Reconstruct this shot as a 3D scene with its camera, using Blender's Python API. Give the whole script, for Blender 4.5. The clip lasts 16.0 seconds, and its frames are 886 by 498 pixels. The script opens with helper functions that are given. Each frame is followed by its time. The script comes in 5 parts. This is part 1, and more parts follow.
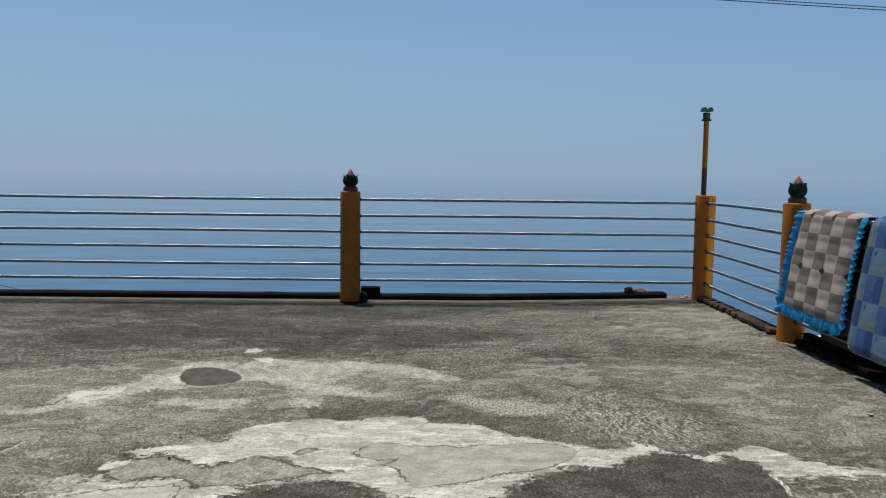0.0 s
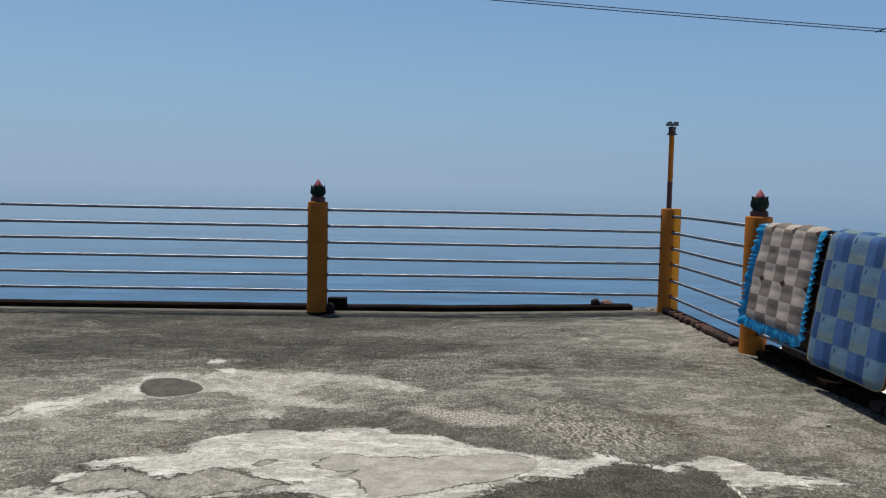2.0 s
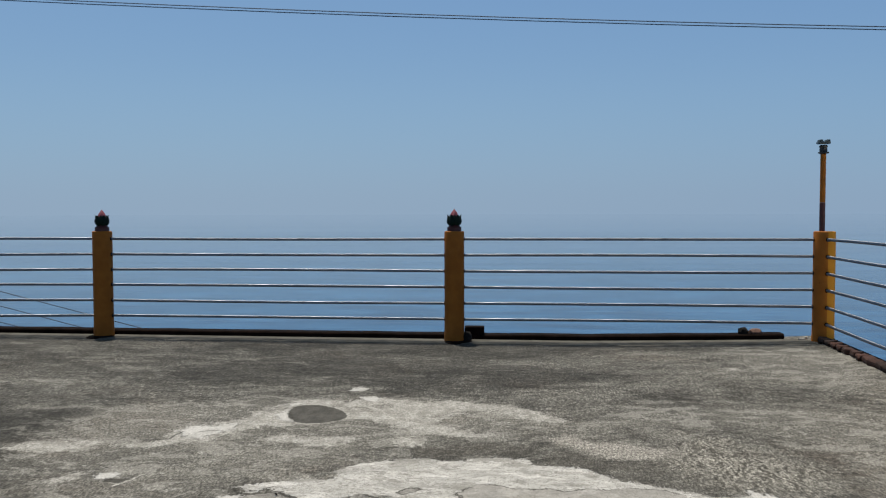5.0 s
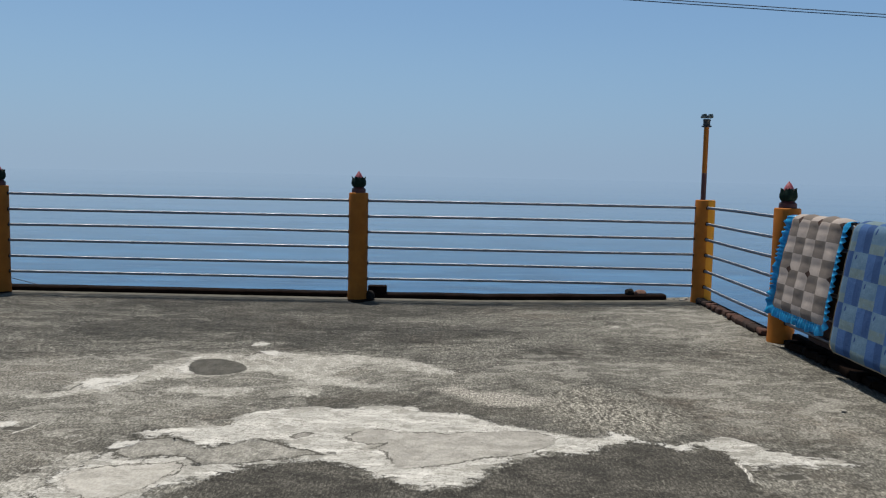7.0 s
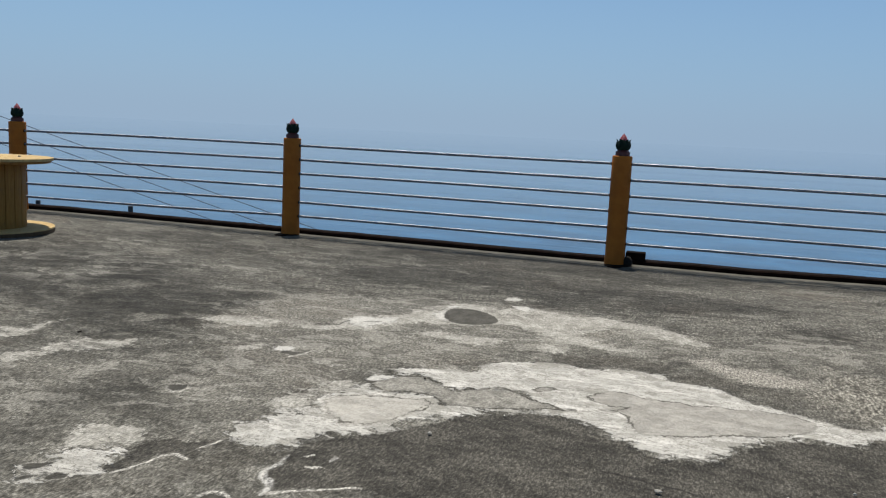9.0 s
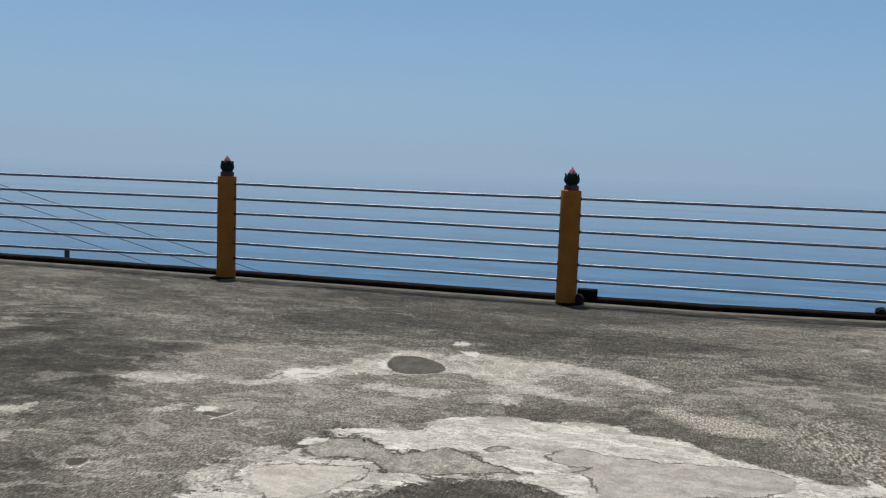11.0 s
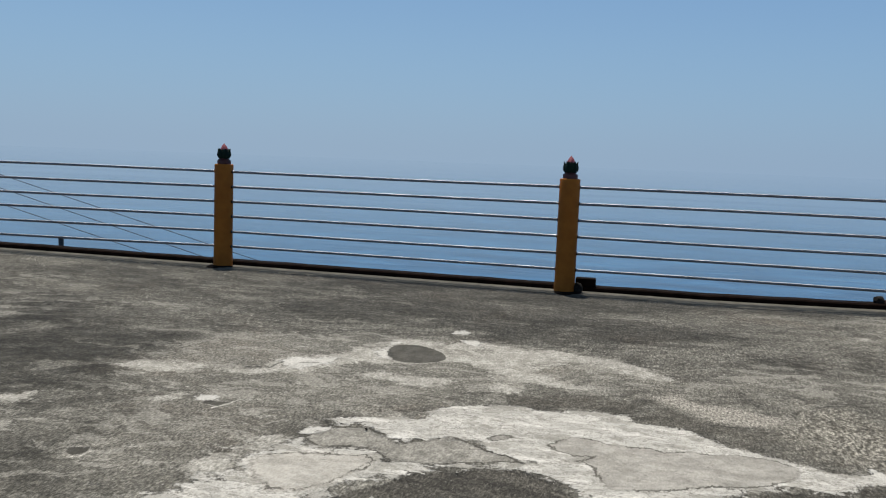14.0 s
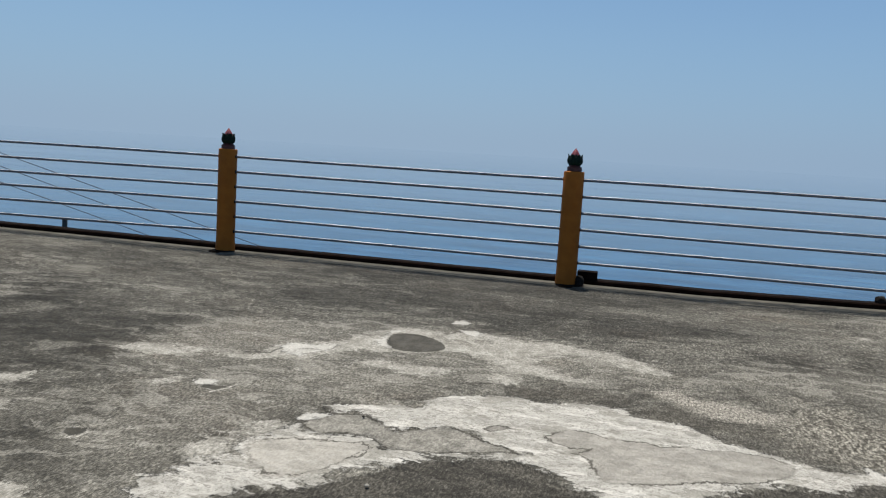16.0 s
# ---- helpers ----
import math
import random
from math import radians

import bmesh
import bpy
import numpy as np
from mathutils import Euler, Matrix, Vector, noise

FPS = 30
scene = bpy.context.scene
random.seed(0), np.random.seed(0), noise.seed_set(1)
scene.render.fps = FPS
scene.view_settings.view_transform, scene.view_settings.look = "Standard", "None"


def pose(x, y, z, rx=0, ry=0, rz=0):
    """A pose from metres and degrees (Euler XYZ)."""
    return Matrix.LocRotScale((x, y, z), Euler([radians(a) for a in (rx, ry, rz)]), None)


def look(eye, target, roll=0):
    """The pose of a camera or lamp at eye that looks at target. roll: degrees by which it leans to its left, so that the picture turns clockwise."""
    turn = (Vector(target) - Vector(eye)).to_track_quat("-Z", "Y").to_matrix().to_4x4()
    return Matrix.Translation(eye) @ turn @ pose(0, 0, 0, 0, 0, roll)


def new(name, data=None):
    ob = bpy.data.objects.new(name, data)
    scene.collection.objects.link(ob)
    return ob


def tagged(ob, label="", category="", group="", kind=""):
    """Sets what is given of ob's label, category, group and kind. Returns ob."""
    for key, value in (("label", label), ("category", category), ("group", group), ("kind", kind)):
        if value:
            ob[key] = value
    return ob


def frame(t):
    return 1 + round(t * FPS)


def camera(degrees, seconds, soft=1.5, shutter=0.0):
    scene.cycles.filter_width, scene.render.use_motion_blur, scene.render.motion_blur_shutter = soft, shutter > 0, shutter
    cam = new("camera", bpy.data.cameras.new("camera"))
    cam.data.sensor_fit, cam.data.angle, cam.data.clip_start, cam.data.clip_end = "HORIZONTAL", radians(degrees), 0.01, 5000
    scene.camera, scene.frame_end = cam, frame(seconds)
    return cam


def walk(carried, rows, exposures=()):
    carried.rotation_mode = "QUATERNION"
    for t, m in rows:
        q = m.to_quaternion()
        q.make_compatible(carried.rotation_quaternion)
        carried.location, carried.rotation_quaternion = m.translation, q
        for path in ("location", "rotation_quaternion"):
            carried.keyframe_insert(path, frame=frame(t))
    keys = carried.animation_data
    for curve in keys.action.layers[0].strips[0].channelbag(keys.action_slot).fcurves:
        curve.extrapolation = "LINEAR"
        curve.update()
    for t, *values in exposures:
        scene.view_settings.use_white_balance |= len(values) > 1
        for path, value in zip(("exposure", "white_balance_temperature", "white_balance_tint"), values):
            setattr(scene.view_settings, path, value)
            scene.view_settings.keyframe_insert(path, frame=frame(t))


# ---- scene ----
cam = camera(55.8, 16.0, soft=1.2)
PATH = [
    (0, (0.117, 0.091, 1.248), (0.154, 2.083, 1.066), 0.7),
    (0.5, (0.135, 0.089, 1.249), (0.335, 2.073, 1.094), 1.1),
    (1, (0.131, 0.093, 1.246), (0.375, 2.072, 1.092), 1.3),
    (1.2, (0.136, 0.09, 1.247), (0.395, 2.068, 1.096), 1.4),
    (1.5, (0.15, 0.085, 1.249), (0.411, 2.062, 1.094), 1.5),
    (2, (0.159, 0.091, 1.239), (0.263, 2.083, 1.087), 1.2),
    (2.5, (0.129, 0.065, 1.257), (-0.039, 2.05, 1.09), 1.5),
    (3, (0.126, 0.043, 1.264), (-0.152, 2.017, 1.104), 1.9),
    (3.2, (0.124, 0.04, 1.264), (-0.179, 2.011, 1.106), 1.9),
    (5.3, (0.132, 0.105, 1.24), (-0.068, 2.093, 1.156), -0.5),
    (5.5, (0.132, 0.103, 1.24), (-0.062, 2.092, 1.154), -0.6),
    (6, (0.14, 0.087, 1.261), (-0.051, 2.075, 1.165), 0.5),
    (6.5, (0.191, -0.041, 1.222), (0.055, 1.947, 1.047), 0.6),
    (7, (0.253, -0.159, 1.254), (0.246, 1.833, 1.077), 1.2),
    (7.5, (0.375, -0.217, 1.222), (0.237, 1.764, 0.98), 3.5),
    (8, (0.379, -0.237, 1.169), (-0.105, 1.679, 0.865), 3.5),
    (8.5, (0.364, -0.225, 1.204), (-0.23, 1.661, 0.907), 2.8),
    (8.7, (0.333, -0.198, 1.211), (-0.28, 1.683, 0.921), 2.7),
    (10.8, (0.234, 0.244, 1.192), (-0.337, 2.151, 1.0), 2.1),
    (11, (0.218, 0.251, 1.193), (-0.285, 2.178, 1.007), 2.1),
    (11.5, (0.192, 0.254, 1.196), (-0.278, 2.189, 1.007), 1.4),
    (12, (0.182, 0.249, 1.192), (-0.284, 2.184, 1.004), 1.4),
    (12.5, (0.186, 0.254, 1.189), (-0.281, 2.19, 0.999), 1.4),
    (13, (0.195, 0.255, 1.185), (-0.273, 2.189, 0.985), 1.6),
    (13.5, (0.192, 0.25, 1.191), (-0.273, 2.185, 0.987), 1.6),
    (14, (0.178, 0.265, 1.187), (-0.311, 2.192, 0.975), 2.2),
    (14.5, (0.181, 0.263, 1.186), (-0.321, 2.187, 0.965), 3.2),
    (15, (0.178, 0.262, 1.187), (-0.321, 2.186, 0.963), 3.5),
    (15.5, (0.177, 0.262, 1.183), (-0.317, 2.186, 0.952), 3.5),
    (16, (0.185, 0.271, 1.185), (-0.309, 2.194, 0.949), 3.5),
]
# the exposure drifts a little on the way: seconds, stops
EXPOSURE = [(0, -0.12), (2, -0.1), (3.2, -0.13), (5.5, -0.17), (7, -0.07), (8.6, 0.0), (11, -0.08), (13.5, -0.08), (16, -0.05)]
walk(cam, [(t, look(eye, target, roll)) for t, eye, target, roll in PATH], EXPOSURE)


# ---- sky, sun ----
SUN_DIR = Vector((-0.14, 0.25, 0.96)).normalized()
world = bpy.data.worlds.new("sky")
scene.world = world
world.use_nodes = True
wn = world.node_tree.nodes
sky = wn.new("ShaderNodeTexSky")
sky.sky_type = "NISHITA"
sky.sun_disc = False
sky.sun_elevation = math.asin(SUN_DIR.z)
sky.sun_rotation = math.atan2(SUN_DIR.x, SUN_DIR.y)
sky.altitude, sky.air_density, sky.dust_density, sky.ozone_density = 10, 1.0, 1.0, 3.0
haze = wn.new("ShaderNodeMix")
haze.data_type, haze.blend_type = "RGBA", "ADD"
haze.inputs[7].default_value = (0.82, 2.36, 6.55, 1)
cool = wn.new("ShaderNodeMix")
cool.data_type, cool.blend_type = "RGBA", "MULTIPLY"
cool.inputs["Factor"].default_value = 1.0
cool.inputs[7].default_value = (1.035, 0.985, 0.615, 1)
# sea haze: the lowest degrees of the sky are as even as those above them
way = wn.new("ShaderNodeTexCoord")
apart = wn.new("ShaderNodeSeparateXYZ")
root = wn.new("ShaderNodeMath")
root.operation = "MULTIPLY_ADD"
root.inputs[2].default_value = 0.0022
power = wn.new("ShaderNodeMath")
power.operation = "SQRT"
again = wn.new("ShaderNodeCombineXYZ")
for a, b in ((way.outputs["Generated"], apart.inputs[0]), (apart.outputs[2], root.inputs[0]), (apart.outputs[2], root.inputs[1]),
             (root.outputs[0], power.inputs[0]), (apart.outputs[0], again.inputs[0]), (apart.outputs[1], again.inputs[1]),
             (power.outputs[0], again.inputs[2]), (again.outputs[0], sky.inputs[0])):
    world.node_tree.links.new(a, b)
world.node_tree.links.new(sky.outputs[0], cool.inputs[6])
fade = wn.new("ShaderNodeMapRange")
fade.interpolation_type = "SMOOTHSTEP"
for n, v in enumerate((0.28, 0.62, 1.0, 0.25), 1):
    fade.inputs[n].default_value = v
world.node_tree.links.new(apart.outputs[2], fade.inputs[0])
world.node_tree.links.new(fade.outputs[0], haze.inputs["Factor"])
low_air = wn.new("ShaderNodeMapRange")
low_air.interpolation_type = "SMOOTHSTEP"
for n, v in enumerate((0.0, 0.15, 1.0, 0.0), 1):
    low_air.inputs[n].default_value = v
veil = wn.new("ShaderNodeMix")
veil.data_type, veil.blend_type = "RGBA", "MULTIPLY"
veil.inputs[7].default_value = (0.850, 0.868, 0.915, 1)
world.node_tree.links.new(apart.outputs[2], low_air.inputs[0])
world.node_tree.links.new(low_air.outputs[0], veil.inputs["Factor"])
world.node_tree.links.new(cool.outputs[2], veil.inputs[6])
world.node_tree.links.new(veil.outputs[2], haze.inputs[6])
world.node_tree.links.new(haze.outputs[2], wn["Background"].inputs[0])
wn["Background"].inputs[1].default_value = 0.062

sun = bpy.data.lights.new("sun", "SUN")
sun.energy, sun.angle, sun.color = 4.95, radians(0.53), (1.0, 0.935, 0.83)
sun_ob = new("sun", sun)
sun_ob.matrix_world = look(SUN_DIR * 50, (0, 0, 0))


# ---- node helpers ----
class Graph:
    """Short names for the nodes of one material."""

    def __init__(self, name):
        self.mat = bpy.data.materials.new(name)
        self.mat.use_nodes = True
        self.tree = self.mat.node_tree
        self.bsdf = self.tree.nodes["Principled BSDF"]

    def put(self, socket, value):
        if isinstance(value, bpy.types.NodeSocket):
            self.tree.links.new(value, socket)
        elif isinstance(value, tuple) and len(value) == 3 and socket.type == "RGBA":
            socket.default_value = (*value, 1)
        else:
            socket.default_value = value

    def node(self, kind, **props):
        n = self.tree.nodes.new(kind)
        for k, v in props.items():
            setattr(n, k, v)
        return n

    def coord(self, kind="Object"):
        return self.node("ShaderNodeTexCoord").outputs[kind]

    def mapping(self, vec, loc=(0, 0, 0), rot=(0, 0, 0), scale=(1, 1, 1), kind="POINT"):
        n = self.node("ShaderNodeMapping", vector_type=kind)
        self.put(n.inputs[0], vec)
        n.inputs[1].default_value, n.inputs[2].default_value, n.inputs[3].default_value = loc, rot, scale
        return n.outputs[0]

    def noise(self, vec, scale, detail=4, rough=0.55, warp=0.0, colour=False):
        n = self.node("ShaderNodeTexNoise")
        self.put(n.inputs["Vector"], vec)
        n.inputs["Scale"].default_value, n.inputs["Detail"].default_value = scale, detail
        n.inputs["Roughness"].default_value, n.inputs["Distortion"].default_value = rough, warp
        return n.outputs["Color" if colour else "Fac"]

    def voronoi(self, vec, scale, feature="F1", out="Distance"):
        n = self.node("ShaderNodeTexVoronoi", feature=feature)
        self.put(n.inputs["Vector"], vec)
        n.inputs["Scale"].default_value = scale
        return n.outputs[out]

    def math(self, op, a, b=0.0, c=0.0):
        n = self.node("ShaderNodeMath", operation=op)
        for s, v in zip(n.inputs, (a, b, c)):
            self.put(s, v)
        return n.outputs[0]

    def vmath(self, op, a, b=(0, 0, 0)):
        n = self.node("ShaderNodeVectorMath", operation=op)
        self.put(n.inputs[0], a)
        self.put(n.inputs[1], b)
        return n.outputs["Value" if op in ("LENGTH", "DOT_PRODUCT", "DISTANCE") else "Vector"]

    def vscale(self, a, s):
        n = self.node("ShaderNodeVectorMath", operation="SCALE")
        self.put(n.inputs[0], a)
        self.put(n.inputs["Scale"], s)
        return n.outputs[0]

    def split(self, vec):
        n = self.node("ShaderNodeSeparateXYZ")
        self.put(n.inputs[0], vec)
        return n.outputs

    def join(self, x, y, z=0.0):
        n = self.node("ShaderNodeCombineXYZ")
        for s, v in zip(n.inputs, (x, y, z)):
            self.put(s, v)
        return n.outputs[0]

    def band(self, v, lo, hi, a=0.0, b=1.0, smooth=True):
        n = self.node("ShaderNodeMapRange", interpolation_type="SMOOTHSTEP" if smooth else "LINEAR")
        for s, x in zip(n.inputs, (v, lo, hi, a, b)):
            self.put(s, x)
        return n.outputs[0]

    def mix(self, fac, a, b, blend="MIX"):
        n = self.node("ShaderNodeMix", data_type="RGBA", blend_type=blend)
        self.put(n.inputs["Factor"], fac)
        self.put(n.inputs[6], a)
        self.put(n.inputs[7], b)
        return n.outputs[2]

    def bump(self, height, strength=0.3, distance=0.01, below=None):
        n = self.node("ShaderNodeBump")
        n.inputs["Strength"].default_value, n.inputs["Distance"].default_value = strength, distance
        self.put(n.inputs["Height"], height)
        if below is not None:
            self.put(n.inputs["Normal"], below)
        return n.outputs[0]

    def random(self):
        return self.node("ShaderNodeObjectInfo").outputs["Random"]

    def done(self, colour, rough=0.6, metal=0.0, normal=None, spec=None):
        self.put(self.bsdf.inputs["Base Color"], colour)
        self.put(self.bsdf.inputs["Roughness"], rough)
        self.put(self.bsdf.inputs["Metallic"], metal)
        if normal is not None:
            self.put(self.bsdf.inputs["Normal"], normal)
        if spec is not None:
            self.put(self.bsdf.inputs["Specular IOR Level"], spec)
        return self.mat


def away(x, y, ring, closed):
    """The distance of places from a line through points."""
    best = np.full(x.shape, 9.0)
    for (ax, ay), (bx, by) in zip(ring, ring[1:] + ring[:1] if closed else ring[1:]):
        dx, dy = bx - ax, by - ay
        k = np.clip(((x - ax) * dx + (y - ay) * dy) / (dx * dx + dy * dy + 1e-9), 0, 1)
        best = np.minimum(best, np.hypot(x - ax - k * dx, y - ay - k * dy))
    return best


def field(x, y, outlines):
    """How far inside the nearest outline places lie, in metres (outside: below nought)."""
    found = np.full(x.shape, -0.6)
    for ring in outlines:
        rx, ry = [p[0] for p in ring], [p[1] for p in ring]
        near = (x > min(rx) - 0.6) & (x < max(rx) + 0.6) & (y > min(ry) - 0.6) & (y < max(ry) + 0.6)
        qx, qy = x[near], y[near]
        inside = np.zeros(qx.shape, bool)
        for (ax, ay), (bx, by) in zip(ring, ring[1:] + ring[:1]):
            if ay != by:
                inside ^= ((ay > qy) != (by > qy)) & (qx < (bx - ax) * (qy - ay) / (by - ay) + ax)
        found[near] = np.maximum(found[near], np.where(inside, 1, -1) * away(qx, qy, ring, True))
    return found


def strokes(x, y, lines):
    found = np.full(x.shape, -0.6)
    for width, ring in lines:
        found = np.maximum(found, width - away(x, y, ring, False))
    return found


# ---- materials ----
def weathered_concrete():
    g = Graph("weathered_concrete")

    def clear(vec, scale, detail, rough, warp=0.0):
        """Noise with its contrast raised."""
        return g.math("MULTIPLY_ADD", g.noise(vec, scale, detail, rough, warp), 1.9, -0.45)

    xyz = g.split(g.coord())
    flat = g.join(xyz[0], xyz[1])
    flat_y = xyz[1]
    wob = g.vmath("SUBTRACT", g.noise(flat, 2.2, 3, 0.6, colour=True), (0.5, 0.5, 0.5))

    def stain(name):
        return g.node("ShaderNodeAttribute", attribute_name=name).outputs["Fac"]

    def ragged(name, amount):
        return g.math("MULTIPLY_ADD", crumble, amount, stain(name))

    # stretched along y, so coloured grain passes for upright bumps with shaded sides
    drawn = g.mapping(flat, scale=(1, 0.38, 1))
    rough_edge = g.math("ADD", g.math("SUBTRACT", clear(g.mapping(flat, scale=(1, 1.5, 1)), 17, 7, 0.72), 0.5), g.math("SUBTRACT", clear(flat, 5.5, 3, 0.6), 0.5))
    fine_edge = g.math("SUBTRACT", clear(drawn, 60, 4, 0.7), 0.5)
    crumble = g.math("ADD", g.math("MULTIPLY", rough_edge, 0.8), g.math("MULTIPLY", fine_edge, 0.75))
    cloud = clear(g.mapping(flat, scale=(0.8, 1.2, 1)), 1.1, 5, 0.62)
    streak = clear(g.mapping(flat, scale=(1.0, 1.7, 1)), 3.4, 7, 0.70)
    mottle = clear(g.mapping(flat, scale=(1, 0.6, 1)), 14, 6, 0.75)
    grain = clear(drawn, 150, 2, 0.7)
    coarse = clear(drawn, 80, 2, 0.7)
    fine = clear(drawn, 140, 2, 0.7)

    base = g.mix(g.band(cloud, 0.34, 0.70), (0.070, 0.066, 0.056), (0.138, 0.131, 0.113))
    base = g.mix(g.band(g.noise(flat, 0.75, 4, 0.6, 0.4), 0.50, 0.68, 0, 0.4), base, (0.140, 0.112, 0.088))
    base = g.mix(g.band(streak, 0.48, 0.74, 0, 0.55), base, (0.215, 0.207, 0.180))
    base = g.mix(g.band(mottle, 0.46, 0.85, 0, 0.38), base, (0.225, 0.215, 0.187))
    base = g.mix(g.band(mottle, 0.52, 0.18, 0, 0.45), base, (0.055, 0.052, 0.045))
    # thin pale lines where layers end
    base = g.mix(g.math("MULTIPLY", g.math("COMPARE", streak, 0.62, 0.010), 0.45), base, (0.33, 0.318, 0.285))
    # a second set, mostly far off, paints in the sunlit crests of wrinkles
    base = g.mix(g.math("MULTIPLY", g.math("COMPARE", streak, 0.50, 0.014), g.band(xyz[1], 4.6, 5.8, 0.1, 0.42)), base, (0.30, 0.288, 0.257))
    # arcs left by the trowel
    arm = g.split(g.vmath("ADD", g.vmath("SUBTRACT", flat, (0.9, 3.3, 0.0)), g.vscale(wob, 0.5)))
    reach = g.math("SQRT", g.math("ADD", g.math("MULTIPLY", arm[0], arm[0]), g.math("MULTIPLY", arm[1], arm[1])))
    arcs = clear(g.join(g.math("MULTIPLY", reach, 16.0), g.math("MULTIPLY", g.math("ARCTAN2", arm[1], arm[0]), 3.0)), 1.0, 4, 0.7)
    base = g.mix(g.band(reach, 5.0, 1.5, 0, 0.8), base, g.mix(g.band(arcs, 0.2, 0.8), (0.58, 0.58, 0.58), (1.43, 1.43, 1.43)), "MULTIPLY")
    # flaky tone, its contrast raised to carry light and dark of relief
    flakes_and_relief = clear(g.mapping(flat, scale=(1, 0.6, 1)), 26, 5, 0.72)
    base = g.mix(1.0, base, g.mix(g.band(flakes_and_relief, 0.25, 0.75), (0.70, 0.70, 0.70), (1.28, 1.28, 1.285)), "MULTIPLY")
    far_flakes = clear(g.mapping(flat, scale=(1, 0.24, 1)), 62, 2, 0.6)
    base = g.mix(g.band(xyz[1], 3.6, 6.0), base, g.mix(g.band(far_flakes, 0.28, 0.72), (0.60, 0.60, 0.60), (1.36, 1.36, 1.365)), "MULTIPLY")
    # broad darker weathering
    drift = clear(g.mapping(g.vmath("ADD", flat, g.vscale(wob, 0.6)), rot=(0, 0, 0.12), scale=(0.45, 1.5, 1)), 2.6, 6, 0.68)
    base = g.mix(g.math("MULTIPLY", g.band(ragged("dark", 0.50), -0.20, 0.26, 0, 0.92), g.band(drift, 0.84, 0.52, 0.35, 1.0)), base, (0.40, 0.40, 0.395), "MULTIPLY")
    base = g.mix(g.band(ragged("dusk", 0.60), -0.20, 0.30, 0, 0.8), base, g.mix(g.band(drift, 0.35, 0.72), (0.48, 0.48, 0.475), (0.92, 0.92, 0.92)), "MULTIPLY")
    base = g.mix(g.band(drift, 0.62, 0.80, 0, 0.4), base, (0.25, 0.24, 0.21))
    base = g.mix(g.band(ragged("dim", 0.16), -0.05, 0.07, 0, 0.45), base, g.mix(mottle, (0.050, 0.046, 0.038), (0.125, 0.114, 0.095)))
    # broad pale weathering, then a thin pale wash
    base = g.mix(g.band(ragged("pale", 0.35), -0.12, 0.22, 0, 0.34), base, (0.255, 0.243, 0.213))
    wisp = clear(g.mapping(g.vmath("ADD", flat, g.vscale(wob, 0.35)), scale=(1.0, 1.6, 1)), 4.2, 6, 0.64, 0.5)
    film = g.math("MULTIPLY", g.band(wisp, 0.54, 0.61), g.band(stain("pale"), -0.35, 0.20, 0.06, 0.64))
    base = g.mix(film, base, g.mix(mottle, (0.245, 0.235, 0.207), (0.34, 0.327, 0.295)))
    wash_mask = g.math("MULTIPLY", g.band(ragged("wash", 0.12), -0.010, 0.016), g.band(wisp, 0.30, 0.42, 0.40, 1.0))
    base = g.mix(g.math("MULTIPLY", wash_mask, 0.86), base, g.mix(g.band(mottle, 0.3, 0.7), (0.28, 0.270, 0.240), (0.44, 0.424, 0.388)))
    # thin white crusts with torn edges, and small bare hollows between them
    crust = clear(g.mapping(g.vmath("ADD", flat, g.vscale(wob, 0.3)), scale=(0.75, 1.7, 1)), 13, 7, 0.66, 0.4)
    where = g.math("MAXIMUM", g.band(stain("wash"), -0.10, 0.03), g.band(stain("pale"), -0.05, 0.25, 0, 0.62))
    base = g.mix(g.math("MULTIPLY", where, g.band(crust, 0.70, 0.735, 0, 0.85)), base, (0.385, 0.372, 0.340))
    base = g.mix(g.math("MULTIPLY", where, g.math("MULTIPLY", g.math("COMPARE", crust, 0.690, 0.014), 0.55)), base, (0.05, 0.047, 0.040))
    base = g.mix(g.math("MULTIPLY", where, g.band(crust, 0.27, 0.22, 0, 0.6)), base, (0.075, 0.071, 0.061))
    # mortar with combed marks
    bend = g.noise(g.mapping(flat, scale=(1, 0.8, 1)), 9, 3, 0.6)
    ruts = g.math("SINE", g.math("ADD", g.math("MULTIPLY", arm[0], 125.0), g.math("MULTIPLY", bend, 26.0)))
    comb_mask = g.band(ragged("comb", 0.30), -0.10, 0.10)
    lumps = clear(g.mapping(flat, scale=(1, 0.34, 1)), 26, 4, 0.7)
    ridge = g.band(g.math("ADD", g.math("MULTIPLY", ruts, 0.18), lumps), 0.18, 0.80)
    base = g.mix(g.math("MULTIPLY", comb_mask, 0.9), base, g.mix(ridge, (0.078, 0.072, 0.060), (0.355, 0.335, 0.290)))
    # a pale, faintly pink smear
    base = g.mix(g.band(ragged("smear", 0.10), -0.04, 0.06, 0, 0.85), base, g.mix(mottle, (0.27, 0.252, 0.22), (0.39, 0.366, 0.325)))
    # white skim coat, smoother beige coat, and where it has peeled
    flaky = g.math("SUBTRACT", clear(g.mapping(g.vmath("ADD", flat, g.vscale(wob, 0.2)), scale=(1, 2.0, 1)), 9, 7, 0.7), 0.5)
    dab_mask = g.band(ragged("dabs", g.band(flat_y, 2.6, 4.2, 0.022, 0.085)), -0.006, 0.009, 0, 0.95)
    skim_edge = g.math("ADD", ragged("skim", 0.07), g.math("MULTIPLY", flaky, g.band(flat_y, 3.9, 3.4, 0.07, 0.20)))
    skim_mask = g.math("MAXIMUM", g.band(skim_edge, -0.006, 0.007), dab_mask)
